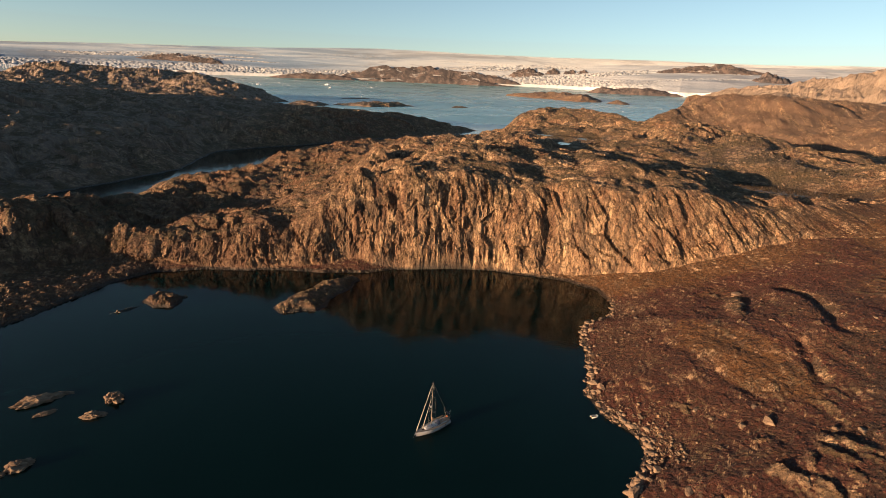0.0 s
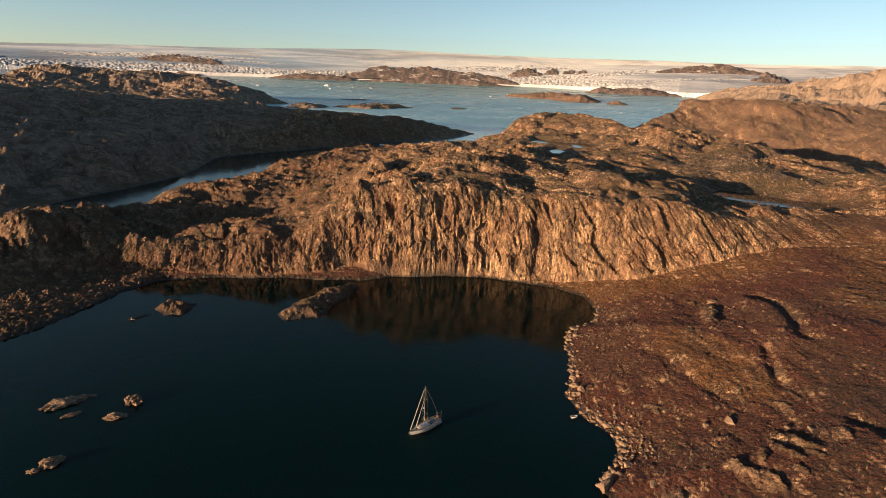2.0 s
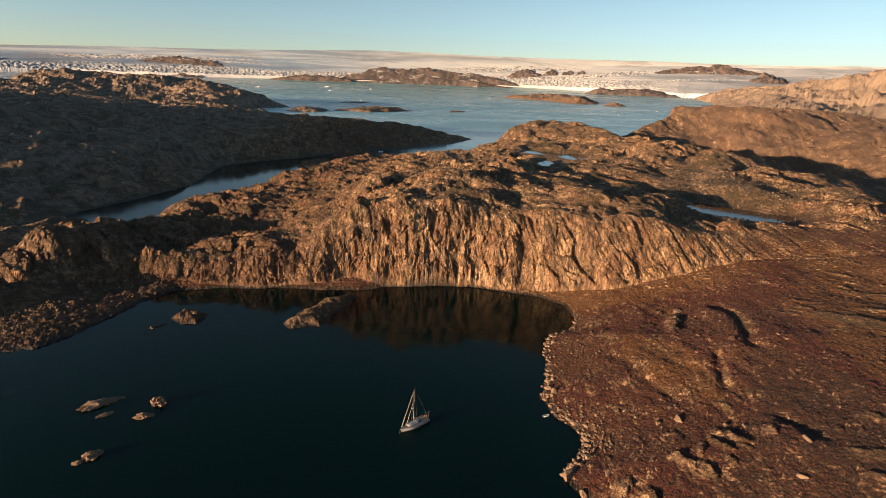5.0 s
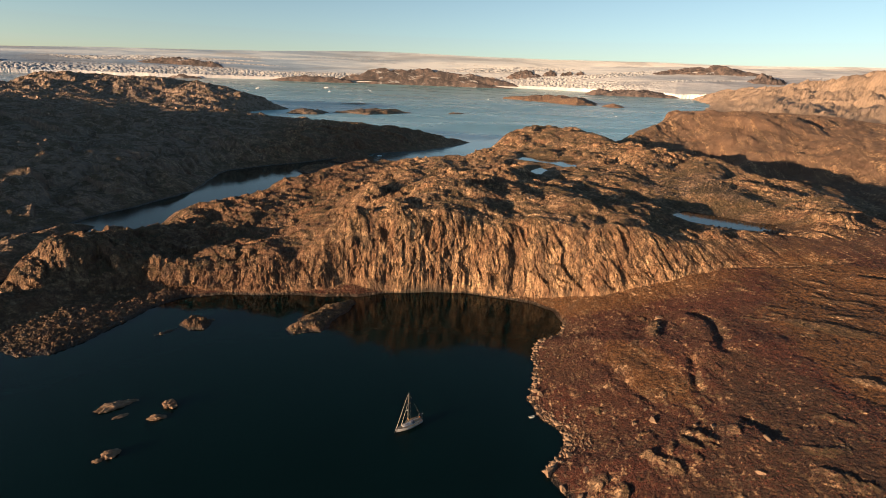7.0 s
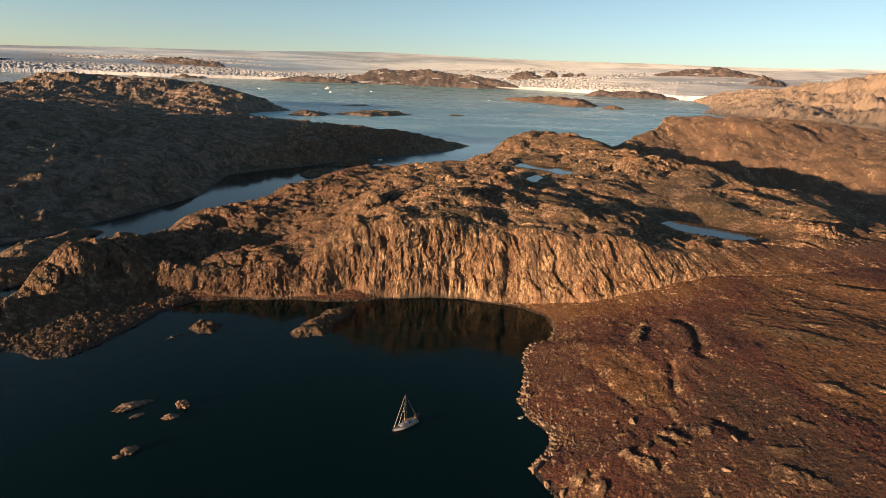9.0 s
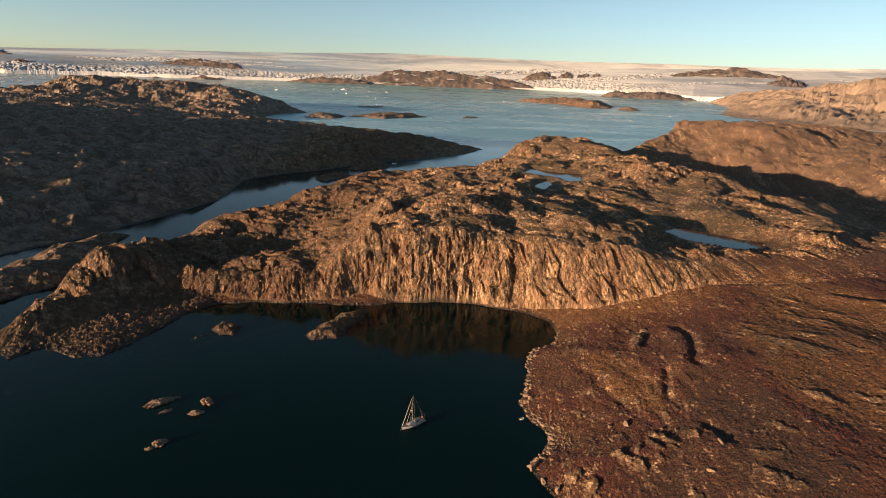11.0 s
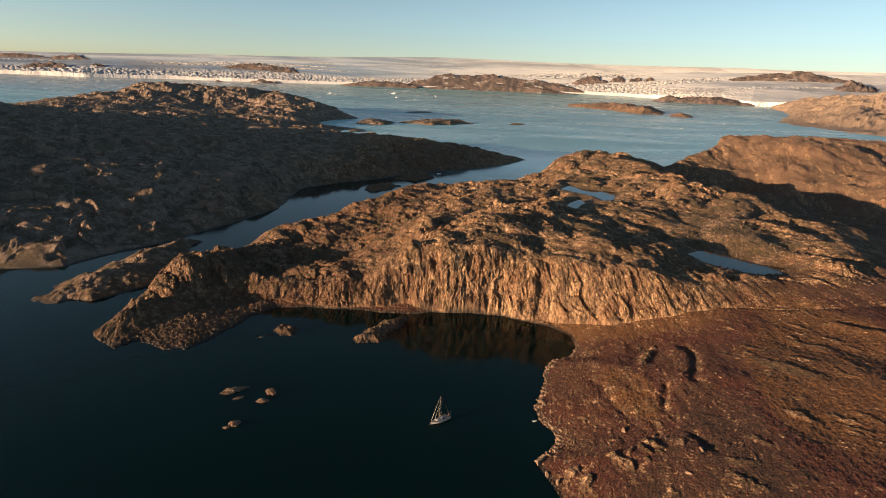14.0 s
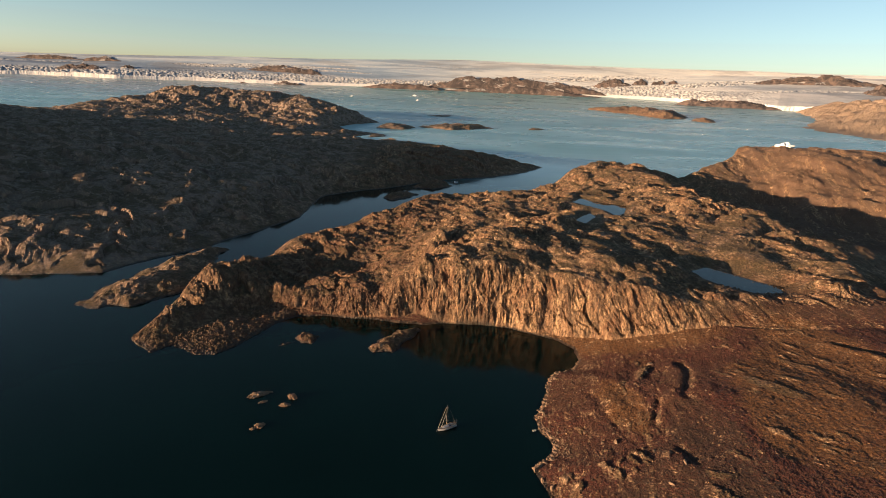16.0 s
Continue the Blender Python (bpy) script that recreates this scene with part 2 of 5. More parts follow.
def perlin(x, y, seed=0):
    x, y = np.broadcast_arrays(np.asarray(x, np.float64), np.asarray(y, np.float64))
    ix, iy = np.floor(x), np.floor(y)
    fx, fy = (x - ix).astype(np.float32), (y - iy).astype(np.float32)
    u, v = fx * fx * fx * (fx * (fx * 6 - 15) + 10), fy * fy * fy * (fy * (fy * 6 - 15) + 10)

    def corner(dx, dy):
        a = lattice(ix + dx, iy + dy, seed)
        return np.cos(a) * (fx - dx) + np.sin(a) * (fy - dy)
    top = corner(0, 0) * (1 - u) + corner(1, 0) * u
    low = corner(0, 1) * (1 - u) + corner(1, 1) * u
    return (top * (1 - v) + low * v) * 1.5


def fbm(x, y, size, octaves, seed=0, gain=0.5):
    total, amp = 0.0, 1.0
    for k in range(octaves):
        total = total + amp * perlin(x / size, y / size, seed + k * 17)
        size, amp = size / 2.03, amp * gain
    return total


def ridged(x, y, size, octaves, seed=0, gain=0.5):
    total, amp = 0.0, 1.0
    for k in range(octaves):
        total = total + amp * (0.6 - np.abs(perlin(x / size, y / size, seed + k * 17)) * 1.6)
        size, amp = size / 2.03, amp * gain
    return total


def humps(x, y, size, octaves, seed=0, gain=0.5):
    """Rounded humps with sharp clefts between them."""
    total, amp = 0.0, 1.0
    for k in range(octaves):
        total = total + amp * (np.abs(perlin(x / size, y / size, seed + k * 17)) * 2.0 - 0.55)
        size, amp = size / 2.03, amp * gain
    return total


def facets(x, y, seed=0):
    """Slabs between joints: for each point the level of its slab, the tilt of its face and how far it is from a joint."""
    ix, iy = np.floor(x), np.floor(y)
    near, next_, level, tilt = np.full(x.shape, 9.0), np.full(x.shape, 9.0), np.zeros(x.shape), np.zeros(x.shape)
    for dx in (-1, 0, 1):
        for dy in (-1, 0, 1):
            jx, jy = ix + dx, iy + dy
            a, b = lattice(jx, jy, seed), lattice(jx, jy, seed + 57)
            px, py = x - (jx + 0.1 + a * 0.1273), y - (jy + 0.1 + b * 0.1273)
            d = np.hypot(px, py)
            closer = d < near
            next_ = np.where(closer, near, np.minimum(next_, d))
            level = np.where(closer, lattice(jx, jy, seed + 91) / 3.1416 - 1, level)
            tilt = np.where(closer, np.cos(a * 7) * px + np.sin(a * 7) * py, tilt)
            near = np.where(closer, d, near)
    return level, tilt, next_ - near


def smooth(a, b, v):
    t = np.clip((v - a) / (b - a), 0, 1)
    return t * t * (3 - 2 * t)


def inside_distance(px, py, poly):
    """Signed distance to a closed outline: positive within it."""
    best, odd = np.full(px.shape, 1e12), np.zeros(px.shape, bool)
    for (ax, ay), (bx, by) in zip(poly, poly[1:] + poly[:1]):
        ex, ey = bx - ax, by - ay
        t = np.clip(((px - ax) * ex + (py - ay) * ey) / (ex * ex + ey * ey), 0, 1)
        best = np.minimum(best, (px - ax - t * ex) ** 2 + (py - ay - t * ey) ** 2)
        if ay != by:
            odd ^= ((ay > py) != (by > py)) & (px < ax + (py - ay) * ex / ey)
    return np.sqrt(best) * np.where(odd, 1, -1)


def spread(px, py, tops, soft):
    """A smooth surface through summits and saddles (x, y, height)."""
    total, weight = 0.0, 0.0
    for x, y, z in tops:
        w = 1.0 / ((px - x) ** 2 + (py - y) ** 2 + soft * soft) ** 2
        total, weight = total + w * z, weight + w
    return total / weight


MIDDLE = (8.0, -40.0, 119.0)
NEAR_REACH = 2200.0


def drawn_in(x, y, z):
    """Beyond 2.2 km the country is drawn closer, so that the ice cap stands within 6 km."""
    dx, dy, dz = x - MIDDLE[0], y - MIDDLE[1], z - MIDDLE[2]
    r = np.hypot(dx, dy)
    ahead = np.maximum((dy - 0.15 * dx) / np.maximum(r, 1), 0.2)
    rest = ((ahead / 4750.0) ** 5 + (1 / 8000.0) ** 5) ** -0.2 - NEAR_REACH
    f = np.where(r > NEAR_REACH, (NEAR_REACH + rest * (1 - np.exp(-(r - NEAR_REACH) / rest))) / np.maximum(r, 1), 1.0)
    return MIDDLE[0] + dx * f, MIDDLE[1] + dy * f, MIDDLE[2] + dz * f


def ray_grid(radii, angles):
    """Points of a fan of rays round the middle of the flight."""
    r, a = np.meshgrid(np.array(radii), np.radians(np.array(angles)), indexing="ij")
    return MIDDLE[0] - r * np.sin(a), MIDDLE[1] + r * np.cos(a)


def sheet(name, x, y, z, material, smooth_shade=True, closed=False, floor=None, **attributes):
    """A mesh over a grid of points (rows x columns)."""
    rows, cols = x.shape
    co = np.stack([x, y, z], -1).reshape(-1, 3).astype(np.float32)
    i = np.arange(rows * cols).reshape(rows, cols)
    j = np.concatenate([i, i[:, :1]], 1) if closed else i
    quads = np.stack([j[:-1, :-1], j[:-1, 1:], j[1:, 1:], j[1:, :-1]], -1).reshape(-1, 4)[:, ::-1]
    if floor is not None:
        quads = quads[z.ravel()[quads].max(1) > floor]
    mesh = bpy.data.meshes.new(name)
    mesh.vertices.add(len(co)), mesh.loops.add(quads.size), mesh.polygons.add(len(quads))
    mesh.vertices.foreach_set("co", co.ravel())
    mesh.loops.foreach_set("vertex_index", quads.ravel().astype(np.int32))
    mesh.polygons.foreach_set("loop_start", np.arange(0, quads.size, 4, dtype=np.int32))
    mesh.polygons.foreach_set("use_smooth", np.full(len(quads), smooth_shade))
    mesh.update(calc_edges=True)
    for key, values in attributes.items():
        mesh.attributes.new(key, "FLOAT", "POINT").data.foreach_set("value", values.ravel().astype(np.float32))
    mesh.materials.append(material)
    return new(name, mesh)


# ---- the lie of the land ----
BAY_COAST = [(130, -500), (75, -120), (60, 20), (51, 60), (45, 78), (40, 90), (44, 97), (48, 104), (48, 110), (43, 118), (40, 128), (43, 140), (45, 152), (47, 165),
             (51, 173), (60, 180), (65, 192), (62, 205), (53, 214), (40, 219), (20, 224), (0, 225), (-10, 223), (-24, 221), (-37, 214), (-56, 213), (-80, 213), (-104, 211),
             (-122, 204), (-131, 190), (-136, 172), (-139, 156), (-146, 145), (-156, 143), (-166, 147), (-177, 148), (-182, 138), (-203, 150)]
OUTER_COAST = [(-212, 190), (-214, 225), (-206, 262), (-196, 300), (-202, 345), (-190, 385), (-160, 410), (-140, 450), (-130, 495), (-112, 545), (-65, 572), (0, 600),
               (45, 642), (78, 690), (112, 725), (155, 728), (220, 720), (300, 790), (340, 860), (430, 900), (560, 900), (760, 950), (1500, 1000), (2600, 1300), (2600, -500)]
FOOT = [(-206, 146), (-186, 152), (-173, 172), (-164, 196), (-151, 211), (-128, 211), (-100, 213), (-80, 214), (-60, 216), (-38, 222), (-22, 222), (-8, 223), (20, 225), (45, 221), (70, 212), (95, 206),
        (117, 205), (160, 212), (205, 210), (260, 222), (340, 232), (500, 200), (2000, 150)]
CLIFF_TOPS = [(-198, 160, 4), (-193, 182, 10), (-183, 222, 30), (-165, 205, 8), (-182, 252, 20), (-172, 300, 15), (-164, 335, 17), (-176, 362, 12), (-150, 285, 12), (-123, 318, 20), (-100, 262, 13), (-120, 226, 14), (-144, 226, 14), (-145, 250, 9), (-84, 236, 20),
              (-60, 258, 27), (-38, 243, 42), (-24, 240, 43), (-32, 300, 42), (0, 240, 45), (6, 264, 47), (26, 288, 47), (38, 238, 38), (60, 238, 42), (90, 238, 42), (115, 260, 45), (134, 246, 36), (165, 240, 36.5),
              (200, 228, 37), (260, 250, 40)]
UPLAND = [(-20, 390, 42), (12, 435, 40), (-60, 430, 28), (-101, 361, 20), (-72, 389, 31), (-36, 454, 34), (-89, 442, 24), (-75, 500, 24), (-48, 529, 25), (-15, 549, 26), (27, 587, 27), (60, 330, 44), (117, 415, 46), (98, 430, 40), (111, 500, 41),
          (192, 338, 43), (165, 270, 33), (231, 270, 43), (134, 669, 56), (120, 650, 50), (180, 590, 49), (190, 510, 51), (192, 455, 51), (222, 425, 50), (275, 372, 42), (330, 330, 30)]
FAR_UPLAND = [(250, 600, 12), (255, 520, 12), (320, 480, 9), (320, 590, 10), (380, 540, 11), (345, 430, 12), (340, 640, 16), (430, 470, 22), (330, 700, 40), (410, 635, 40), (387, 691, 56), (430, 740, 80), (300, 790, 62), (385, 805, 77),
              (473, 870, 76), (560, 826, 76), (620, 700, 60), (490, 600, 52), (530, 500, 50), (640, 450, 52), (900, 700, 34), (1300, 800, 22), (2000, 800, 30)]
POND = [(146, 284), (150, 269), (163, 257), (178, 249), (197, 255), (204, 268), (190, 274), (176, 286), (160, 297)]
TARN_EAST = [(70, 463), (82, 487), (93, 472), (108, 468), (127, 464), (121, 428), (110, 411), (102, 430), (88, 446)]
TARN_WEST = [(68, 378), (74, 396), (86, 419), (91, 402), (78, 372)]
LEFT_COAST = [(-1100, -500), (-900, 100), (-600, 180), (-420, 205), (-370, 214), (-341, 226), (-304, 239), (-296, 262), (-284, 288), (-264, 320), (-262, 347), (-250, 380),
              (-246, 396), (-233, 449), (-246, 520), (-250, 566), (-227, 603), (-175, 660), (-150, 700), (-120, 745), (-43, 807), (13, 881), (44, 958), (20, 990), (-60, 1030),
              (-200, 1120), (-330, 1150), (-410, 1190), (-465, 1268), (-430, 1400), (-520, 1440), (-600, 1520), (-590, 1640), (-536, 1777), (-620, 1860), (-900, 2050), (-1250, 2120), (-1500, 1900), (-1560, 1500), (-1350, 1100), (-1300, 700), (-2000, 300)]
LEFT_TOPS = [(-300, 300, 12), (-360, 330, 27), (-450, 420, 43), (-560, 480, 60), (-700, 560, 76), (-850, 400, 123), (-960, 250, 112), (-1010, 600, 94), (-1180, 760, 62), (-600, 330, 56), (-330, 560, 30), (-450, 640, 52), (-600, 760, 52), (-780, 900, 54),
             (-300, 740, 28), (-400, 880, 46), (-250, 900, 30), (-80, 930, 24), (-10, 930, 12), (-450, 1050, 11), (-600, 1100, 17), (-500, 1300, 6), (-700, 1350, 22), (-900, 1150, 34), (-660, 1720, 45), (-800, 1780, 66),
             (-1000, 1800, 80), (-1300, 1820, 90), (-1520, 1700, 40), (-900, 1550, 30), (-1200, 1300, 44), (-1500, 1200, 30), (-1500, 600, 50)]
SPIT = [(-274, 184), (-262, 181), (-239, 190), (-228, 208), (-222, 226), (-226, 255), (-236, 290), (-246, 318), (-262, 318), (-272, 285), (-276, 245), (-279, 205)]
RIGHT_COAST = [(1420, 3050), (1290, 2600), (1340, 2470), (1400, 2250), (1800, 1700), (4000, 1300), (9000, 2500), (9000, 9000), (3100, 6600), (2650, 6000), (2250, 4800), (1700, 3600)]
RIGHT_TOPS = [(1500, 2700, 25), (1700, 2400, 30), (1900, 3000, 45), (2300, 3000, 50), (2600, 2600, 60), (2600, 3900, 110), (3200, 3900, 250), (3700, 4000, 270), (4300, 4200, 260), (2900, 5500, 150), (3500, 2500, 100)]
ISLETS = [([(-63, 175), (-58, 171), (-46, 173), (-42, 190), (-35, 206), (-39, 209), (-51, 202), (-56, 192)], 3.5),
          ([(-110, 175), (-104, 171), (-97, 171), (-97, 181), (-108, 185)], 2.3), ([(-115, 164), (-111, 167), (-108, 172), (-112, 169)], 0.9),
          ([(-174, 584), (-158, 571), (-140, 595), (-134, 620), (-160, 628)], 6), ([(-150, 668), (-120, 662), (-95, 700), (-112, 728), (-145, 710)], 7),
          ([(-420, 1290), (-385, 1340), (-400, 1380), (-440, 1370)], 5),
          ([(-480, 1560), (-385, 1562), (-370, 1660), (-440, 1720), (-500, 1650)], 11), ([(-373, 1690), (-251, 1650), (-112, 1800), (-200, 1880), (-330, 1810)], 12),
          ([(-4, 1815), (45, 1840), (50, 1890), (0, 1870)], 5), ([(-465, 2232), (-370, 2270), (-355, 2350), (-440, 2330)], 4),
          ([(386, 3903), (549, 3500), (700, 3080), (860, 3150), (930, 3600), (780, 4000), (560, 4100)], 52), ([(838, 2990), (940, 2930), (1030, 3240), (930, 3300)], 20)]
DITCHES = [([(114, 168), (116, 159), (113, 146), (108, 133)], 1.3, 2.6, 0.5), ([(98, 131), (95, 124), (92, 115)], 1.1, 1.5, 0.2), ([(99, 97), (102, 92), (102, 87)], 1.0, 1.8, 0.3),
           ([(117, 206), (150, 211), (178, 208), (205, 210)], 1.6, 1.2, 0.3), ([(200, 190), (212, 182), (218, 176)], 1.8, 2.4, 1.4)]


# bare slabs that stand out of the heath: x, y, half length, width, height, bearing of the long side
SLABS = [(93.4, 159, 11, 5.0, 2.4, 68), (82, 148, 3.5, 2.2, 1.1, 35), (69.5, 98.6, 3.0, 1.6, 0.9, 30), (82.5, 93, 5.5, 3.2, 1.8, 115), (78.6, 90.2, 4.5, 2.6, 1.5, 110), (83, 87.6, 3.0, 2.2, 1.2, 120),
         (68.3, 86.4, 4.0, 2.8, 1.9, 112), (72.2, 82.0, 4.0, 3.0, 2.0, 105), (73.6, 89.5, 2.8, 2.0, 1.5, 60), (107, 79.2, 6, 4.5, 0.9, 160), (91.8, 92.5, 3.2, 3.5, 1.4, 100), (106, 69, 7, 4.0, 1.6, 140),
         (148, 140, 17, 10, 1.7, 140), (81, 114.7, 2.4, 1.6, 0.8, 40), (87, 106.4, 3.4, 1.8, 0.8, 125), (52, 82, 4, 3.5, 2.2, 60), (57, 77, 4, 3.5, 2.0, 80), (118, 90, 5, 3.0, 0.9, 130), (170, 165, 12, 6, 1.1, 140), (205, 150, 14, 7, 1.2, 140)]
_pick = random.Random(31)
for _ in range(55):
    _x, _y, _l = _pick.uniform(60, 225), _pick.uniform(66, 195), _pick.uniform(1.0, 3.6)
    SLABS.append((_x, _y, _l, _l * _pick.uniform(0.4, 0.7), _l * _pick.uniform(0.14, 0.26), _pick.gauss(118, 16)))
for _ in range(46):
    _x, _y, _l = _pick.uniform(128, 262), _pick.uniform(88, 205), _pick.uniform(2.2, 7.5)
    SLABS.append((_x, _y, _l, _l * _pick.uniform(0.30, 0.5), _l * _pick.uniform(0.10, 0.19), _pick.gauss(140, 11)))
DARK_HEATH = [(78, 76, 12, 0.6), (92, 82, 10, 0.5), (111, 88, 15, 1.0), (112, 108, 13, 0.9), (106, 70, 12, 0.7)]
MOSSY = [(165, 150, 13, 1.0), (178, 190, 12, 0.9), (140, 116, 9, 1.0), (133, 99, 7, 0.8), (168, 122, 22, 0.65), (197, 190, 18, 0.7), (152, 92, 16, 0.55), (79, 137, 8, 1.2), (84, 120, 9, 1.0), (66, 90, 6, 0.5), (148, 141, 12, 1.0), (170, 165, 14, 0.7), (75, 92, 6, 0.5), (205, 155, 18, 0.6), (98, 172, 10, 0.5), (190, 195, 14, 0.5)]


def whalebacks(x, y):
    """Slabs that rise gently on the side towards the light and break off steeply behind."""
    z, bare = np.zeros(x.shape), np.zeros(x.shape)
    for cx, cy, half, wide, high, bearing in SLABS:
        on = (x - cx) ** 2 + (y - cy) ** 2 < (half * 1.3 + wide) ** 2
        if on.any():
            px, py, c, s = x[on] - cx, y[on] - cy, math.cos(radians(bearing)), math.sin(radians(bearing))
            px, py = px + fbm(x[on], y[on], 3.5, 3, 19) * 1.1, py + fbm(x[on], y[on], 3.5, 3, 20) * 1.1
            a, b = (px * c + py * s) / half, (px * s - py * c) / wide
            lift = np.maximum(1 - a * a, 0) ** 0.7 * smooth(-1.0, 0.15, b) * (1 - smooth(0.2, 0.42, b))
            z[on], bare[on] = np.maximum(z[on], 0.62 * high * lift), np.maximum(bare[on], smooth(0.35, 0.6, lift) * 0.8)
    return z, bare


def line_distance(px, py, line):
    best = np.full(px.shape, 1e9)
    for (ax, ay), (bx, by) in zip(line, line[1:]):
        ex, ey = bx - ax, by - ay
        t = np.clip(((px - ax) * ex + (py - ay) * ey) / (ex * ex + ey * ey), 0, 1)
        best = np.minimum(best, (px - ax - t * ex) ** 2 + (py - ay - t * ey) ** 2)
    return np.sqrt(best)


def main_land(x, y, d):
    """The land round the bay: a heath slope below, the cliff and the upland above it."""
    wob = fbm(x, y, 26, 4, 3)
    d = d + wob * 1.2
    strike, across = x * 0.82 - y * 0.57, y * 0.82 + x * 0.57
    west = 1 - smooth(-140, -110, x)
    low = (35 - 32.4 * west) * (1 - np.exp(-np.maximum(d, 0) / (72 - 62 * west)))
    low = low + smooth(2, 30, d) * (fbm(x, y, 55, 3, 11) * 1.5 + humps((0.31 * x - 0.95 * y) * 0.45, 0.95 * x + 0.31 * y, 12, 3, 12, 0.5) * (0.22 - 0.08 * smooth(100, 150, x) + 0.42 * np.exp(-((x - 80) ** 2 + (y - 124) ** 2) / 20 ** 2)))
    low = low + west * smooth(0, 5, d) * (humps(strike, across, 7, 4, 17, 0.7) * 0.45 + 0.1)
    low = low + smooth(0.5, 6, d) * (fbm(x, y, 3.4, 3, 13, 0.6) * 0.20 + humps(x, y, 1.9, 2, 14) * 0.16)
    slabs, bare = whalebacks(x, y)
    low = low + slabs * smooth(1, 5, d)
    for line, deep, wide, lip in DITCHES:
        low = low - deep * np.exp(-(line_distance(x + wob * 2, y, line) / wide) ** 2) + lip * np.exp(-(line_distance(x + wob * 2 + 4.5, y + 2.5, line) / 4.0) ** 2)
    up = inside_distance(x, y, FOOT + [(2600, 150), (2600, 1300)] + OUTER_COAST[::-1][2:])
    face = smooth(-160, -148, x) * (1 - smooth(110, 190, x)) * (1 - smooth(255, 300, y))
    cragged = np.maximum(face, west * (y < 262))
    s = x + up * (0.10 + 0.5 * smooth(0, 110, x)) + fbm(x, y, 34, 2, 21) * 5
    ribs = humps(s, y * 0.06 + 7, 24, 2, 22, 0.6) * 1.5 + ridged(s, y * 0.10, 9.5, 3, 23, 0.6) * 0.45
    ribs = ribs * (0.45 + 0.75 * smooth(-0.25, 0.35, fbm(x, y, 45, 2, 26))) + fbm(x, y, 52, 3, 29) * 2.4
    ribs = ribs * (1 - 0.8 * np.exp(-((x + 26) / 16) ** 2)) * (1 - 0.75 * smooth(95, 150, x))
    width = 30 - 14 * np.maximum(face, west * (y < 262)) + fbm(x, y, 60, 2, 24) * 5
    u = np.clip((up + wob * 2 + ribs * (0.3 + 0.5 * cragged)) / width, 0, 1)
    high = spread(x, y, CLIFF_TOPS + UPLAND + FAR_UPLAND, 20.0)
    rough = smooth(0.45, 1.0, u)
    patchy = 0.2 + 1.1 * smooth(-0.35, 0.5, fbm(x, y, 70, 2, 34))
    patchy = np.maximum(patchy, np.maximum(1.3 * west, 0.9 * (1 - smooth(-40, -5, x)))) * (1 - 0.7 * np.exp(-((x - 185) ** 2 + (y - 310) ** 2) / 45 ** 2))
    calm = (1 - 0.8 * np.exp(-((x - 185) ** 2 + (y - 320) ** 2) / 50 ** 2))
    calm = calm * (1 - 0.45 * smooth(230, 300, x))
    high = high + rough * (humps(strike + wob * 8, across * 1.4, 66, 3, 31, 0.42) * (5.0 - 3.0 * (1 - smooth(-90, -30, x))) * calm
                           + humps(strike * 0.55 + wob * 5, across, 19, 3, 32, 0.5) * 1.5 * patchy + fbm(x, y, 5.0, 3, 33, 0.6) * 0.4)
    high = high + smooth(250, 320, x) * (humps(x, y, 58, 4, 38, 0.5) * 2.6 - 0.3)
    bend = fbm(x, y, 18, 3, 35) * 0.5
    b1, t1, j1 = facets(strike / 24 + bend, across / 9.0 + bend, 36)
    b2, t2, j2 = facets(strike / 6.5 + bend * 2, across / 3.6 - bend, 37)
    high = high + rough * patchy * calm * (b1 * 1.15 + t1 * 1.3 + b2 * 0.35 + t2 * 0.45 - 1.0 * (1 - smooth(0, 0.10, j1)) - 0.35 * (1 - smooth(0, 0.14, j2)))
    rise = 1 - (1 - u) ** 1.6
    talus = smooth(-84, -68, x) * (1 - smooth(-52, -40, x))
    rise = rise * (1 - talus) + u * 0.75 * talus
    z = low * (1 - rise) + high * rise
    for outline, level in ((POND, 33.6), (TARN_EAST, 40.0), (TARN_WEST, 40.0)):
        p = inside_distance(x, y, outline) + wob * 1.2
        k = smooth(-22, 0, p)
        z = z * (1 - k) + (level - 0.12 * np.maximum(p, 0) + np.maximum(-p, 0) * 0.25) * k
    z = np.where(d > 0, np.maximum(z, 0.2 + np.minimum(d, 3) * (0.12 + 0.9 * face * smooth(206, 214, y) * smooth(-30, -15, x) * (1 - smooth(40, 52, x))) + humps(x, y, 2.0, 3, 18) * 0.8), np.maximum(-9.0, 0.55 * d))
    heath = (1 - smooth(0.15, 0.6, u)) * (d > 0) * (1 - 0.8 * west) * (1 - bare)
    heath = np.maximum(heath, smooth(120, 190, x) * (1 - smooth(225, 300, y)) * 0.75)
    moss = smooth(-26, -4, up) * smooth(35, 60, x) * (1 - smooth(120, 170, x)) + sum(k * np.exp(-(((x - a) * 0.93 + (y - b) * 0.37) / r) ** 2 - (((y - b) * 0.93 - (x - a) * 0.37) / (r * 1.9)) ** 2) for a, b, r, k in MOSSY)
    moss = moss - sum(k * np.exp(-(((x - a) * 0.93 + (y - b) * 0.37) / r) ** 2 - (((y - b) * 0.93 - (x - a) * 0.37) / (r * 1.9)) ** 2) for a, b, r, k in DARK_HEATH)
    return z, heath, np.minimum(u * 12, 1) * (1 - smooth(0.65, 1.0, u)) * (0.35 + 0.65 * cragged) * smooth(0.3, 2.0, z), moss


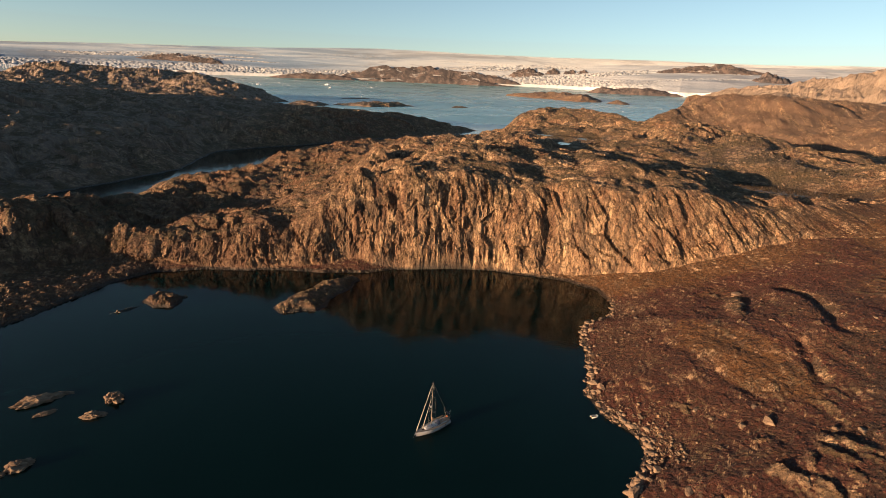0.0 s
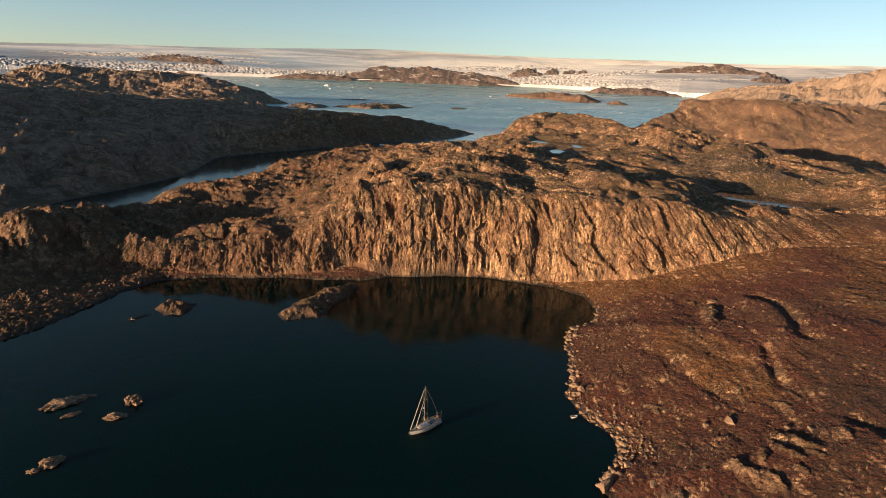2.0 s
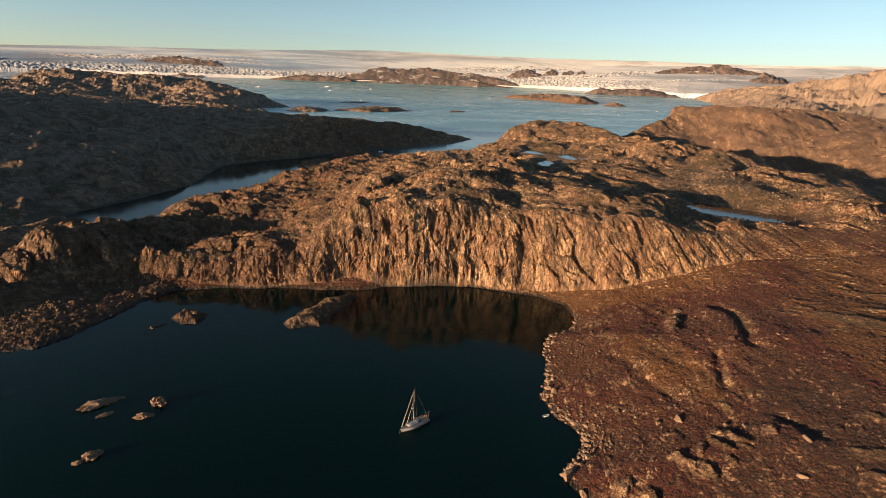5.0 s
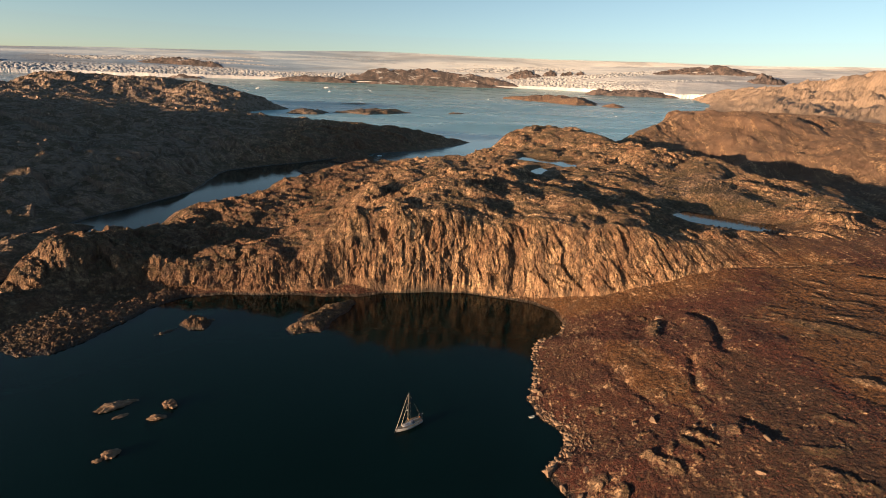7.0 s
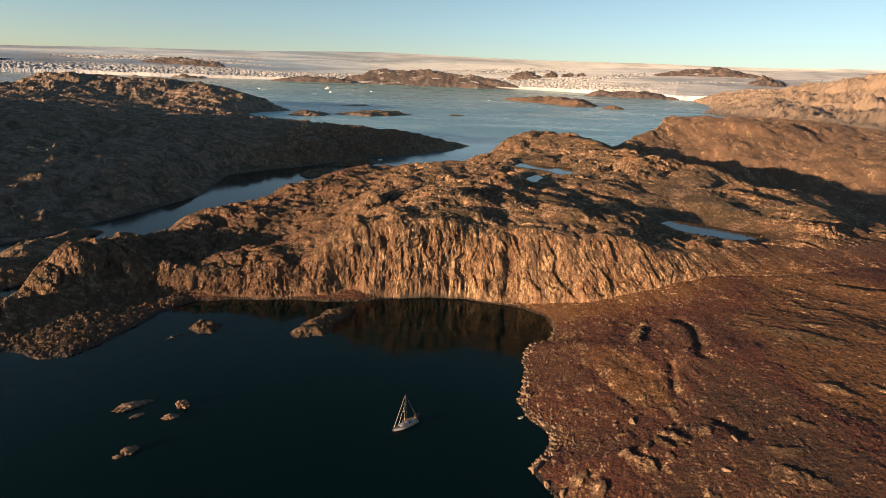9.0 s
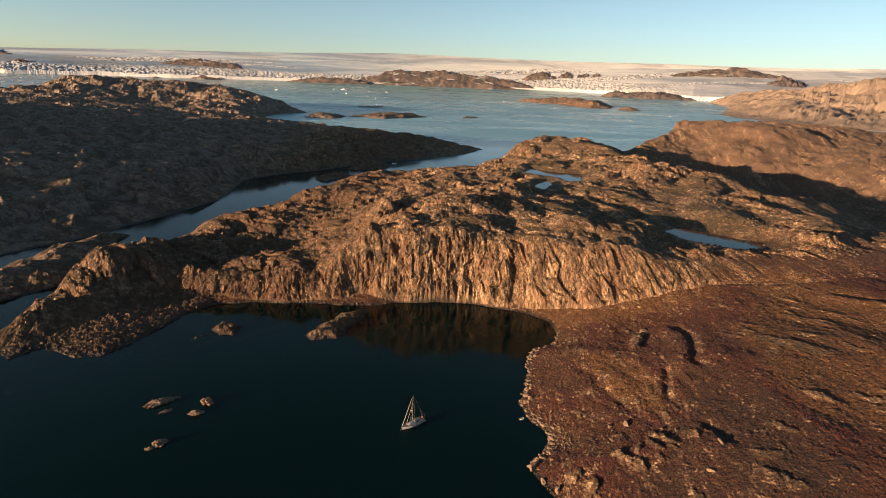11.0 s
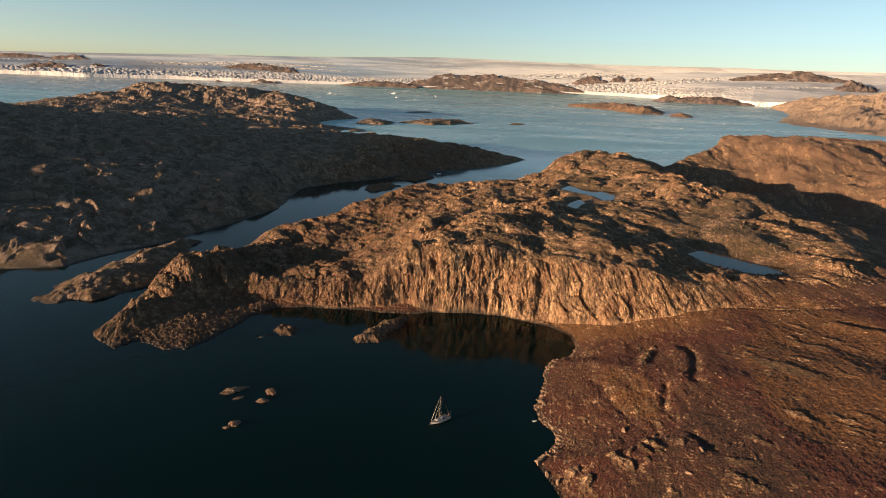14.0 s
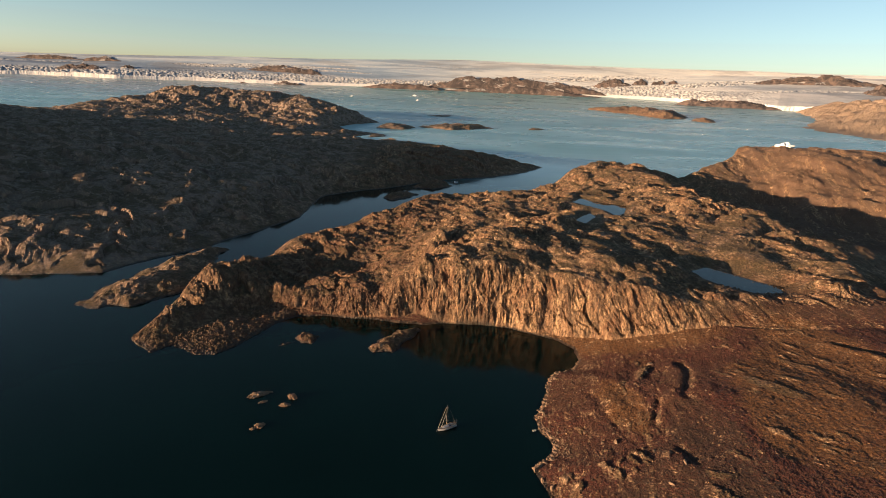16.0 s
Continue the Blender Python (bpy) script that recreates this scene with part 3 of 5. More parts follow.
def left_land(x, y, e):
    e = e + fbm(x, y, 26, 4, 3) * 2
    strike, across = x * 0.82 - y * 0.57, y * 0.82 + x * 0.57
    near = 1 - smooth(1100, 1600, y)
    v = np.clip((e + humps(x, y, 60, 3, 41, 0.45) * 17 * smooth(0, 30, e)) / (88 + 30 * smooth(700, 1500, y)), 0, 1)
    bend = fbm(x, y, 40, 3, 44) * 0.5
    b1, t1, j1 = facets(strike / 44 + bend, across / 24 + bend, 45)
    b2, t2, j2 = facets(strike / 12 + bend * 2, across / 7 - bend, 46)
    top = spread(x, y, LEFT_TOPS, 55.0) + humps(strike, across * 1.4, 150, 3, 42, 0.5) * 9 * (1 - 0.75 * near) + humps(strike, across, 40, 4, 43, 0.5) * 1.4
    z = top * (1 - (1 - v) ** 1.7) + smooth(2, 30, e) * (b1 * 2.2 + t1 * 4.2 + b2 * 0.3 + t2 * 0.6 - 1.4 * (1 - smooth(0, 0.1, j1)) - 0.3 * (1 - smooth(0, 0.14, j2)))
    return np.where(e > 0, np.maximum(z, 0.25 + np.minimum(e, 4) * 0.3), np.maximum(-9.0, 0.55 * e)), v * (1 - v) * 2 * near


def right_land(x, y, g):
    g = g + fbm(x, y, 400, 4, 51) * 60
    z = (spread(x, y, RIGHT_TOPS, 250.0) + humps(x, y, 700, 6, 52, 0.62) * 55) * (1 - np.exp(-np.maximum(g, 0) / 260))
    return np.where(g > 0, np.maximum(z, 1), -9.0)


def islet(x, y, outline, h):
    xs, ys = [p[0] for p in outline], [p[1] for p in outline]
    span = max(max(xs) - min(xs), max(ys) - min(ys))
    q = inside_distance(x, y, outline) + fbm(x, y, span * 0.25, 4, 61) * span * 0.055
    z = h * (1 - np.exp(-np.maximum(q, 0) / (span * 0.13))) * (1 + 0.35 * humps(x, y, span * 0.3, 5, 62, 0.6))
    return np.where(q > 0, np.maximum(z, 0.15), np.maximum(-9.0, 0.55 * q))


def land(x, y):
    """Height of the ground, how much heath covers it, how wet it is and how much it is a crag, at the given points."""
    shape = x.shape
    x, y = x.ravel().astype(float), y.ravel().astype(float)
    z, heath, crag, moss = np.full(x.shape, -9.0), np.zeros(x.shape), np.zeros(x.shape), np.zeros(x.shape)
    d = inside_distance(x, y, BAY_COAST + OUTER_COAST)
    on = d > -20
    z[on], heath[on], crag[on], moss[on] = main_land(x[on], y[on], d[on])
    e = inside_distance(x, y, LEFT_COAST)
    on = e > -22
    zl, cl = left_land(x[on], y[on], e[on])
    z[on], crag[on] = np.maximum(z[on], zl), np.maximum(crag[on], cl)
    g = inside_distance(x, y, RIGHT_COAST)
    on = g > -150
    z[on] = np.maximum(z[on], right_land(x[on], y[on], g[on]))
    for outline, h in [(SPIT, 10.0)] + ISLETS:
        xs, ys = [p[0] for p in outline], [p[1] for p in outline]
        on = (x > min(xs) - 14) & (x < max(xs) + 14) & (y > min(ys) - 14) & (y < max(ys) + 14)
        if on.any():
            z[on] = np.maximum(z[on], islet(x[on], y[on], outline, h))
    tide = (1 - smooth(0.4, 1.1, z)) * (np.hypot(x, y) < 1200)
    return [v.reshape(shape) for v in (z, heath, tide, crag, moss)]


def broken(x, y, z, crag):
    """Crags pushed out and in along their face: ledges, blocks and clefts."""
    push = np.zeros(x.shape)
    on = crag > 0.02
    sx, sz = x[on] * 0.92 + y[on] * 0.4, z[on]
    lean = sx + sz * 0.35 * smooth(0, 110, x[on])
    warp = fbm(sx, sz, 14, 2, 84) * 1.5
    p = humps(lean + warp, sz * 0.3, 7.0, 4, 81, 0.6) * 0.5 + humps(lean * 0.8 - warp, sz * 0.8 + 3, 9.0, 4, 82, 0.62) * 0.45 + np.abs(perlin(lean / 26, sz / 10, 83)) * 1.6
    c0, a0, _ = facets(lean / 13 + warp * 0.10, sz / 22 + warp * 0.05, 88)
    c1, a1, k1 = facets(lean / 4.8 + warp * 0.16, sz / 13 + warp * 0.06, 86)
    c2, a2, k2 = facets(lean / 1.8 + warp * 0.25, sz / 5.5, 87)
    p = p + c0 * 0.5 + a0 * 1.2 + c1 * 0.7 + a1 * 1.1 + c2 * 0.38 + a2 * 0.55 - 0.6 * (1 - smooth(0, 0.10, k1)) - 0.3 * (1 - smooth(0, 0.14, k2))
    push[on] = -p * np.minimum(crag[on], 1.0)
    return x + push * 0.25, y + push, z


radii = np.concatenate([np.arange(15, 90, 6), np.arange(90, 235, 0.55), np.arange(235, 252, 0.5), np.arange(252, 304, 0.2), np.arange(304, 345, 0.5), np.arange(345, 620, 1.1), np.arange(620, 1100, 2.6), np.arange(1100, 2600, 9), np.arange(2600, 7001, 60)])
gx, gy = ray_grid(radii, np.arange(-58.0, 61.01, 0.12))
gz, g_heath, g_tide, g_crag, g_moss = land(gx, gy)
ground = sheet("ground", *drawn_in(*broken(gx, gy, gz, g_crag)), GROUND, smooth_shade=False, floor=-5.0, heath=g_heath, tide=g_tide, moss=g_moss)
tagged(ground, "brown gneiss hills, cliff and red autumn heath round a bay", "rocky ground", kind="structure")
# the same country on the other sides, behind the flight
bx_, by_ = ray_grid(np.concatenate([np.arange(15, 400, 12), np.geomspace(400, 4600, 40)]), np.arange(59.5, 303.51, 2.0))
bz_, b_heath, b_tide, b_crag, b_moss = land(bx_, by_)
behind = sheet("ground_behind", bx_, by_, bz_ - 0.4, GROUND, heath=b_heath, tide=b_tide, moss=b_moss)
tagged(behind, "brown heath and rock on the near side of the bay", "rocky ground", kind="structure")

# ---- water ----
wx, wy = ray_grid(np.concatenate([[1], np.arange(40, 600, 40), np.geomspace(600, 14000, 60)]), np.arange(0, 360, 1.0))
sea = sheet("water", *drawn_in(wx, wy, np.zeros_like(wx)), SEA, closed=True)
tagged(sea, "calm dark teal sea water of the bay and fjord", "sea", kind="structure")


def still_water(name, outline, level, label):
    bm = bmesh.new()
    cx, cy = sum(p[0] for p in outline) / len(outline), sum(p[1] for p in outline) / len(outline)
    vs = [bm.verts.new((cx + (px - cx) * 1.25, cy + (py - cy) * 1.25, level)) for px, py in outline]
    f = bm.faces.new(vs)
    if f.normal.z < 0:
        f.normal_flip()
    bmesh.ops.recalc_face_normals(bm, faces=bm.faces)
    mesh = bpy.data.meshes.new(name)
    bm.to_mesh(mesh), bm.free()
    mesh.materials.append(TARN)
    return tagged(new(name, mesh), label, "pond", kind="structure")


still_water("pond_water", POND, 33.5, "still blue pond in a hollow of the heath")
still_water("tarn_water", TARN_EAST, 39.9, "still blue tarn among rocks on the hill")
still_water("small_tarn_water", TARN_WEST, 39.9, "small still tarn among rocks on the hill")

# ---- ice cap ----
FRONT = [(60, 9800), (47, 10500), (41, 9460), (34, 10400), (29, 10200), (24, 10570), (18.6, 11600), (8, 12600), (-6, 12300), (-12, 10600), (-17, 8600), (-22, 7300), (-26, 7150), (-60, 9000)]
ICE_LIFT = [(60, 0.8), (46, 1.05), (34, 1.55), (20, 2.05), (8, 2.36), (-20, 2.28), (-31, 2.16), (-60, 2.0)]      # how high the cap stands over the level, in degrees


def ice_surface(a, r):
    """Height of the ice at the bearings a and the distances r, its front, and how far a point lies in a crevasse."""
    front = np.interp(a, [p[0] for p in FRONT[::-1]], [p[1] for p in FRONT[::-1]])
    front = front * (1 + 0.008 * perlin(a / 1.4, a * 0, 71) + 0.0015 * perlin(a / 0.35, a * 0, 72))
    top = 112 + 36000 * np.tan(np.radians(np.interp(a, [p[0] for p in ICE_LIFT[::-1]], [p[1] for p in ICE_LIFT[::-1]])))
    t = np.maximum(r - front, 0)
    x, y = -r * np.sin(np.radians(a)), r * np.cos(np.radians(a))
    z = 52 + (top - 52) * (t / (36000 - front)) ** 0.85 + fbm(x, y, 9000, 2, 74) * 60 * smooth(500, 6000, t)
    wild = (1 - smooth(1000, 2700, t + 800 * fbm(x, y, 2500, 2, 68))) * smooth(-24, -10, a) + 0.9 * smooth(0.15, 0.5, fbm(x * 0.5, y, 2600, 3, 69)) * (1 - smooth(5000, 12000, t))
    wild = np.clip(wild, 0, 1)
    arc = a * 180.0
    level, tilt, gap = facets(arc / 62 + fbm(x, y, 400, 2, 67) * 0.4, t / 130, 75)
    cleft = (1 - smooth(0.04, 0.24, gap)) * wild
    z = z + wild * (level * 14 + tilt * 14) - cleft * 22 + fbm(arc, t * 0.6, 260, 3, 76) * 7 * (0.3 + wild)
    return z, front, cleft, wild


def ice_cap():
    a = np.arange(-60.0, 62.01, 0.07)
    _, front, _, _ = ice_surface(a, a * 0 + 7000)
    steps = np.concatenate([[0, 0], np.arange(25, 4200, 50), np.geomspace(4200, 27000, 70)])
    r, aa = front[None, :] + steps[:, None], np.repeat(a[None, :], len(steps), 0)
    z, _, cleft, wild = ice_surface(aa, r)
    z[0] = -30
    x, y = MIDDLE[0] - r * np.sin(np.radians(aa)), MIDDLE[1] + r * np.cos(np.radians(aa))
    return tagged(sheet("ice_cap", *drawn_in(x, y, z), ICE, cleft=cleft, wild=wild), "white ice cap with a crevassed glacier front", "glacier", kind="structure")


CALVING = plain("calving_ice", (0.50, 0.53, 0.57), 0.6, vary=0.16, scale=0.05)


def calving_front():
    """The broken white face where the ice meets the fjord."""
    a = np.arange(-60.0, 62.01, 0.06)
    _, front, _, _ = ice_surface(a, a * 0 + 7000)
    teeth = 1 + 0.16 * perlin(a / 0.25, a * 0, 77) + 0.14 * perlin(a / 0.08, a * 0, 78)
    height = np.maximum(14, (54 + 18 * perlin(a / 3.0, a * 0, 79)) * teeth)
    r = np.stack([front - 30 + 18 * perlin(a / 0.1, a * 0 + k * 0.4, 80) for k in range(4)] + [front + 120])
    z = np.stack([height * 0 - 20, height * 0.35, height * 0.7, height, height * 0.9])
    aa = np.repeat(a[None, :], 5, 0)
    x, y = MIDDLE[0] - r * np.sin(np.radians(aa)), MIDDLE[1] + r * np.cos(np.radians(aa))
    return tagged(sheet("glacier_front", *drawn_in(x, y, z), CALVING, smooth_shade=False), "broken white calving face of the glacier", "glacier", kind="structure")


ice_cap()
calving_front()


# ---- parts and things ----
def part(name, bm, material, parent, label=""):
    """Links a bmesh as one mesh object under a thing or a part."""
    mesh = bpy.data.meshes.new(name)
    bmesh.ops.recalc_face_normals(bm, faces=bm.faces)
    bm.to_mesh(mesh), bm.free()
    mesh.materials.append(material)
    ob = new(name, mesh)
    ob.parent = parent
    if label:
        ob["label"] = label
    return ob


def shade(ob):
    ob.data.polygons.foreach_set("use_smooth", [True] * len(ob.data.polygons))
    return ob


def tube(points, radius, sides=8, end=None):
    """A round bar along points; end: its radius at the last point."""
    bm = bmesh.new()
    rings = []
    for k, p in enumerate(points):
        p = Vector(p)
        way = (Vector(points[min(k + 1, len(points) - 1)]) - Vector(points[max(k - 1, 0)])).normalized()
        turn = way.to_track_quat("Z", "Y").to_matrix()
        r = radius + ((end if end is not None else radius) - radius) * k / max(1, len(points) - 1)
        rings.append([bm.verts.new(p + turn @ Vector((r * math.cos(a), r * math.sin(a), 0))) for a in [2 * math.pi * i / sides for i in range(sides)]])
    for r0, r1 in zip(rings, rings[1:]):
        for i in range(sides):
            bm.faces.new((r0[i], r0[(i + 1) % sides], r1[(i + 1) % sides], r1[i]))
    bm.faces.new(rings[0][::-1]), bm.faces.new(rings[-1])
    return bm


def block(size, at=(0, 0, 0), bevel=0.02, taper=1.0):
    bm = bmesh.new()
    bmesh.ops.create_cube(bm, size=1)
    for v in bm.verts:
        k = taper if v.co.z > 0 else 1.0
        v.co = Vector((v.co.x * size[0] * k, v.co.y * size[1] * k, v.co.z * size[2])) + Vector(at)
    if bevel:
        bmesh.ops.bevel(bm, geom=bm.edges[:], offset=bevel, segments=2, affect="EDGES", clamp_overlap=True)
    return bm


# ---- the yacht ----
GELCOAT = plain("white_gelcoat", (0.40, 0.41, 0.42), 0.4, vary=0.06)
ANTIFOUL = plain("dark_antifouling", (0.05, 0.055, 0.07), 0.6)
TEAK = plain("weathered_teak", (0.30, 0.23, 0.16), 0.7, scale=6)
ALLOY = plain("anodised_alloy", (0.15, 0.145, 0.135), 0.6, 0.1)
STEEL = plain("stainless_steel", (0.22, 0.22, 0.22), 0.6, 0.4)
SAILCLOTH = plain("cream_sailcloth", (0.30, 0.29, 0.26), 0.85, vary=0.08)
CANVAS = plain("tan_canvas", (0.36, 0.24, 0.12), 0.9)
NAVY = plain("navy_canvas", (0.035, 0.05, 0.09), 0.9)
GLAZING = plain("dark_acrylic", (0.012, 0.014, 0.016), 0.08)
RUBBER = plain("black_rubber", (0.03, 0.03, 0.032), 0.7)
GREY_PVC = plain("grey_inflatable_fabric", (0.45, 0.46, 0.46), 0.6)
ORANGE = plain("orange_foam", (0.65, 0.16, 0.03), 0.7)


def hull_half(t):
    """Half beam and sheer height of the hull at t (0 stern, 1 bow)."""
    beam = 1.66 * (1 - max(0, (t - 0.42) / 0.58) ** 2.1) * (1 - 0.34 * max(0, (0.42 - t) / 0.42) ** 1.6)
    return max(beam, 0.03), 1.02 + 0.42 * t ** 2 + 0.05 * (1 - t) ** 2


def loft(sections, closed_ends=True):
    bm = bmesh.new()
    rings = [[bm.verts.new(p) for p in s] for s in sections]
    for a, b in zip(rings, rings[1:]):
        for i in range(len(a) - 1):
            bm.faces.new((a[i], a[i + 1], b[i + 1], b[i]))
    if closed_ends:
        bm.faces.new(rings[0])
    bmesh.ops.remove_doubles(bm, verts=bm.verts, dist=0.002)
    return bm


def yacht():
    boat = new("sailing_yacht")
    tagged(boat, "white sailing yacht at anchor, sails furled, on dark calm water", "sailing yacht")
    L = 11.0
    xs = [k / 24 for k in range(25)]

    def ring(t, lo, hi):
        b, s = hull_half(t)
        x = -L / 2 + L * t
        pts = []
        for k in range(17):
            f = -1 + 2 * k / 16
            wide = math.sin(abs(f) * math.pi / 2) ** 0.75 * math.copysign(1, f) if f else 0
            up = -0.55 + (s + 0.55) * abs(f) ** 2.2
            rake = 0.55 * max(0, t - 0.8) / 0.2 * (up / s)
            pts.append((x + rake - 0.25 * (1 - t) ** 8 * (1 - up / s), b * wide, min(max(up, lo), hi * s)))
        return pts
    shade(part("hull", loft([ring(t, 0.12, 2) for t in xs]), GELCOAT, boat, "white glossy hull with a slight sheer"))
    shade(part("bottom", loft([ring(t, -1, 0.13 / hull_half(t)[1]) for t in xs]), ANTIFOUL, boat, "dark antifouling band at the waterline"))
    deck = []
    for t in xs:
        b, s = hull_half(t)
        x = -L / 2 + L * t + 0.55 * max(0, t - 0.8) / 0.2
        deck.append([(x, b * f * 0.985, s + 0.05 * (1 - f * f)) for f in (-1, -0.7, -0.35, 0, 0.35, 0.7, 1)])
    part("deck", loft(deck, False), TEAK, boat, "grey weathered teak deck")
    for side in (-1, 1):
        rail = []
        for t in xs:
            b, s = hull_half(t)
            rail.append((-L / 2 + L * t + 0.55 * max(0, t - 0.8) / 0.2, side * b * 0.985, s + 0.05))
        part("toe_rail", tube(rail, 0.045, 6), ALLOY, boat)
        rope = [(x, y * 0.97, z + 0.58) for x, y, z in rail[1:-1]]
        part("guard_wire", tube(rope, 0.012, 5), STEEL, boat)
        for k in range(1, 24, 3):
            x, y, z = rail[k]
            part("stanchion", tube([(x, y * 0.97, z), (x, y * 0.97, z + 0.60)], 0.018, 6), STEEL, boat)
    # coachroof, windows, hatches
    roof = []
    for k in range(13):
        t = k / 12
        w, h = 0.98 - 0.35 * t ** 2, 0.46 * (1 - 0.55 * t ** 2.5)
        x, base = -1.6 + 4.3 * t, hull_half(0.36 + 0.39 * t)[1] + 0.02
        roof.append([(x, -w, base), (x, -w * 0.86, base + h), (x, -w * 0.4, base + h + 0.07), (x, w * 0.4, base + h + 0.07), (x, w * 0.86, base + h), (x, w, base)])
    roof = [[(p[0], p[1] * 0.9, roof[0][0][2]) for p in roof[0]]] + roof + [[(2.95, p[1] * 0.8, roof[-1][0][2]) for p in roof[-1]]]
    cabin = part("coachroof", loft(roof), GELCOAT, boat, "low white coachroof")
    for side in (-1, 1):
        for k in range(4):
            part("window", block((0.52, 0.03, 0.15), (-1.05 + 0.85 * k, side * (0.93 - 0.035 * k), 1.36 + 0.01 * k), 0.01), GLAZING, cabin, "dark oval cabin window")
        part("handrail", tube([(-1.2, side * 0.66, 1.70), (0, side * 0.64, 1.72), (1.4, side * 0.56, 1.66)], 0.02, 6), TEAK, cabin)
    part("main_hatch", block((0.75, 0.68, 0.07), (-1.15, 0, 1.70), 0.02), GLAZING, cabin)
    part("fore_hatch", block((0.52, 0.52, 0.07), (3.35, 0, 1.37), 0.02), GLAZING, boat)
    # cockpit
    part("cockpit", block((2.3, 1.25, 0.12), (-2.95, 0, 1.02), 0.03), TEAK, boat, "teak cockpit sole and seats")
    for side in (-1, 1):
        part("coaming", block((2.6, 0.18, 0.34), (-2.9, side * 0.86, 1.24), 0.05), GELCOAT, boat)
        part("winch", tube([(-2.6, side * 0.87, 1.41), (-2.6, side * 0.87, 1.60)], 0.085, 10, 0.07), STEEL, boat)
        part("seat", block((2.2, 0.34, 0.1), (-2.95, side * 0.60, 1.20), 0.02), TEAK, boat)
    hood = [[(-1.9 + 0.95 * t, 1.0 * math.cos(a), 1.40 + (0.75 - 0.4 * t ** 2) * math.sin(a)) for a in [math.pi * k / 10 for k in range(11)]] for t in (0, 0.35, 0.7, 1.0)]
    shade(part("sprayhood", loft(hood, False), NAVY, boat, "dark blue canvas sprayhood"))
    part("pedestal", tube([(-3.55, 0, 1.05), (-3.55, 0, 1.85)], 0.07, 8), GELCOAT, boat)
    wheel = part("steering_wheel", tube([(-3.66, 0.46 * math.cos(a), 1.75 + 0.46 * math.sin(a)) for a in [2 * math.pi * k / 20 for k in range(21)]], 0.02, 6), STEEL, boat)
    for k in range(3):
        a = math.pi * k / 3
        part("spoke", tube([(-3.66, 0.46 * math.cos(a), 1.75 + 0.46 * math.sin(a)), (-3.66, -0.46 * math.cos(a), 1.75 - 0.46 * math.sin(a))], 0.01, 5), STEEL, wheel)
    # rig
    mast_x, top = 0.55, 14.4
    mast = shade(part("mast", tube([(mast_x, 0, 1.6), (mast_x - 0.03, 0, 8), (mast_x - 0.15, 0, top)], 0.11, 10, 0.06), ALLOY, boat, "tall pale alloy mast"))
    tips = []
    for h, w in ((5.8, 1.15), (10.4, 0.9), (13.2, 0.5)):
        for side in (-1, 1):
            part("spreader", tube([(mast_x, 0, h), (mast_x - 0.22, side * w, h + 0.06)], 0.05, 6, 0.03), ALLOY, mast)
        tips.append((h, w))
    part("masthead_unit", block((0.5, 0.06, 0.16), (mast_x - 0.05, 0, top + 0.07), 0.02), RUBBER, mast)
    part("aerial", tube([(mast_x - 0.25, 0.05, top), (mast_x - 0.25, 0.05, top + 0.8)], 0.012, 5), RUBBER, mast)
    part("radar", tube([(mast_x + 0.36, 0, 7.3), (mast_x + 0.36, 0, 7.55)], 0.28, 14), GELCOAT, mast, "white radar dome")
    for side in (-1, 1):
        part("shroud", tube([(mast_x - 0.1, side * 1.55, 1.15), (mast_x - 0.22, side * 1.15, 5.86), (mast_x - 0.22, side * 0.9, 10.46), (mast_x - 0.15, 0, top - 0.2)], 0.014, 5), STEEL, boat)
        part("lower_shroud", tube([(mast_x - 0.35, side * 1.5, 1.15), (mast_x, side * 0.1, 5.7)], 0.012, 5), STEEL, boat)
        part("backstay", tube([(-5.25, side * 0.9, 1.1), (-3.6, 0, 6.0), (mast_x - 0.2, 0, top)], 0.014, 5), STEEL, boat)
    bow = 5.75
    part("forestay", tube([(bow, 0, 1.5), (mast_x, 0, top - 0.1)], 0.02, 5), STEEL, boat)
    a, b = Vector((bow, 0, 1.5)), Vector((mast_x, 0, top - 0.1))
    shade(part("furled_genoa", tube([a.lerp(b, t) for t in (0.04, 0.10, 0.3, 0.6, 0.85, 0.95)], 0.12, 10, 0.05), SAILCLOTH, boat, "cream sail rolled round the forestay"))
    c, e = Vector((3.7, 0, 1.45)), Vector((mast_x, 0, 10.6))
    part("inner_forestay", tube([c, e], 0.016, 5), STEEL, boat)
    shade(part("furled_staysail", tube([c.lerp(e, t) for t in (0.05, 0.15, 0.5, 0.9)], 0.10, 8, 0.05), SAILCLOTH, boat, "staysail rolled round its stay"))
    boom = part("boom", tube([(mast_x - 0.15, 0, 2.55), (-3.4, 0, 2.75)], 0.09, 8), ALLOY, boat)
    shade(part("sail_cover", tube([(mast_x - 0.05, 0, 3.9), (mast_x - 0.25, 0, 3.0), (-0.3, 0, 2.86), (-1.6, 0, 2.85), (-3.0, 0, 2.86), (-3.35, 0, 2.85)], 0.24, 10, 0.10), CANVAS, boom, "tan canvas cover over the stowed mainsail"))
    part("mainsheet", tube([(-2.6, 0, 2.66), (-2.4, 0, 1.2)], 0.025, 5), SAILCLOTH, boat)
    # bow and stern gear
    pul = [(5.0, -0.42, 1.55), (5.0, -0.42, 2.1), (5.75, 0, 2.15), (5.0, 0.42, 2.1), (5.0, 0.42, 1.55)]
    part("pulpit", tube(pul, 0.022, 6), STEEL, boat)
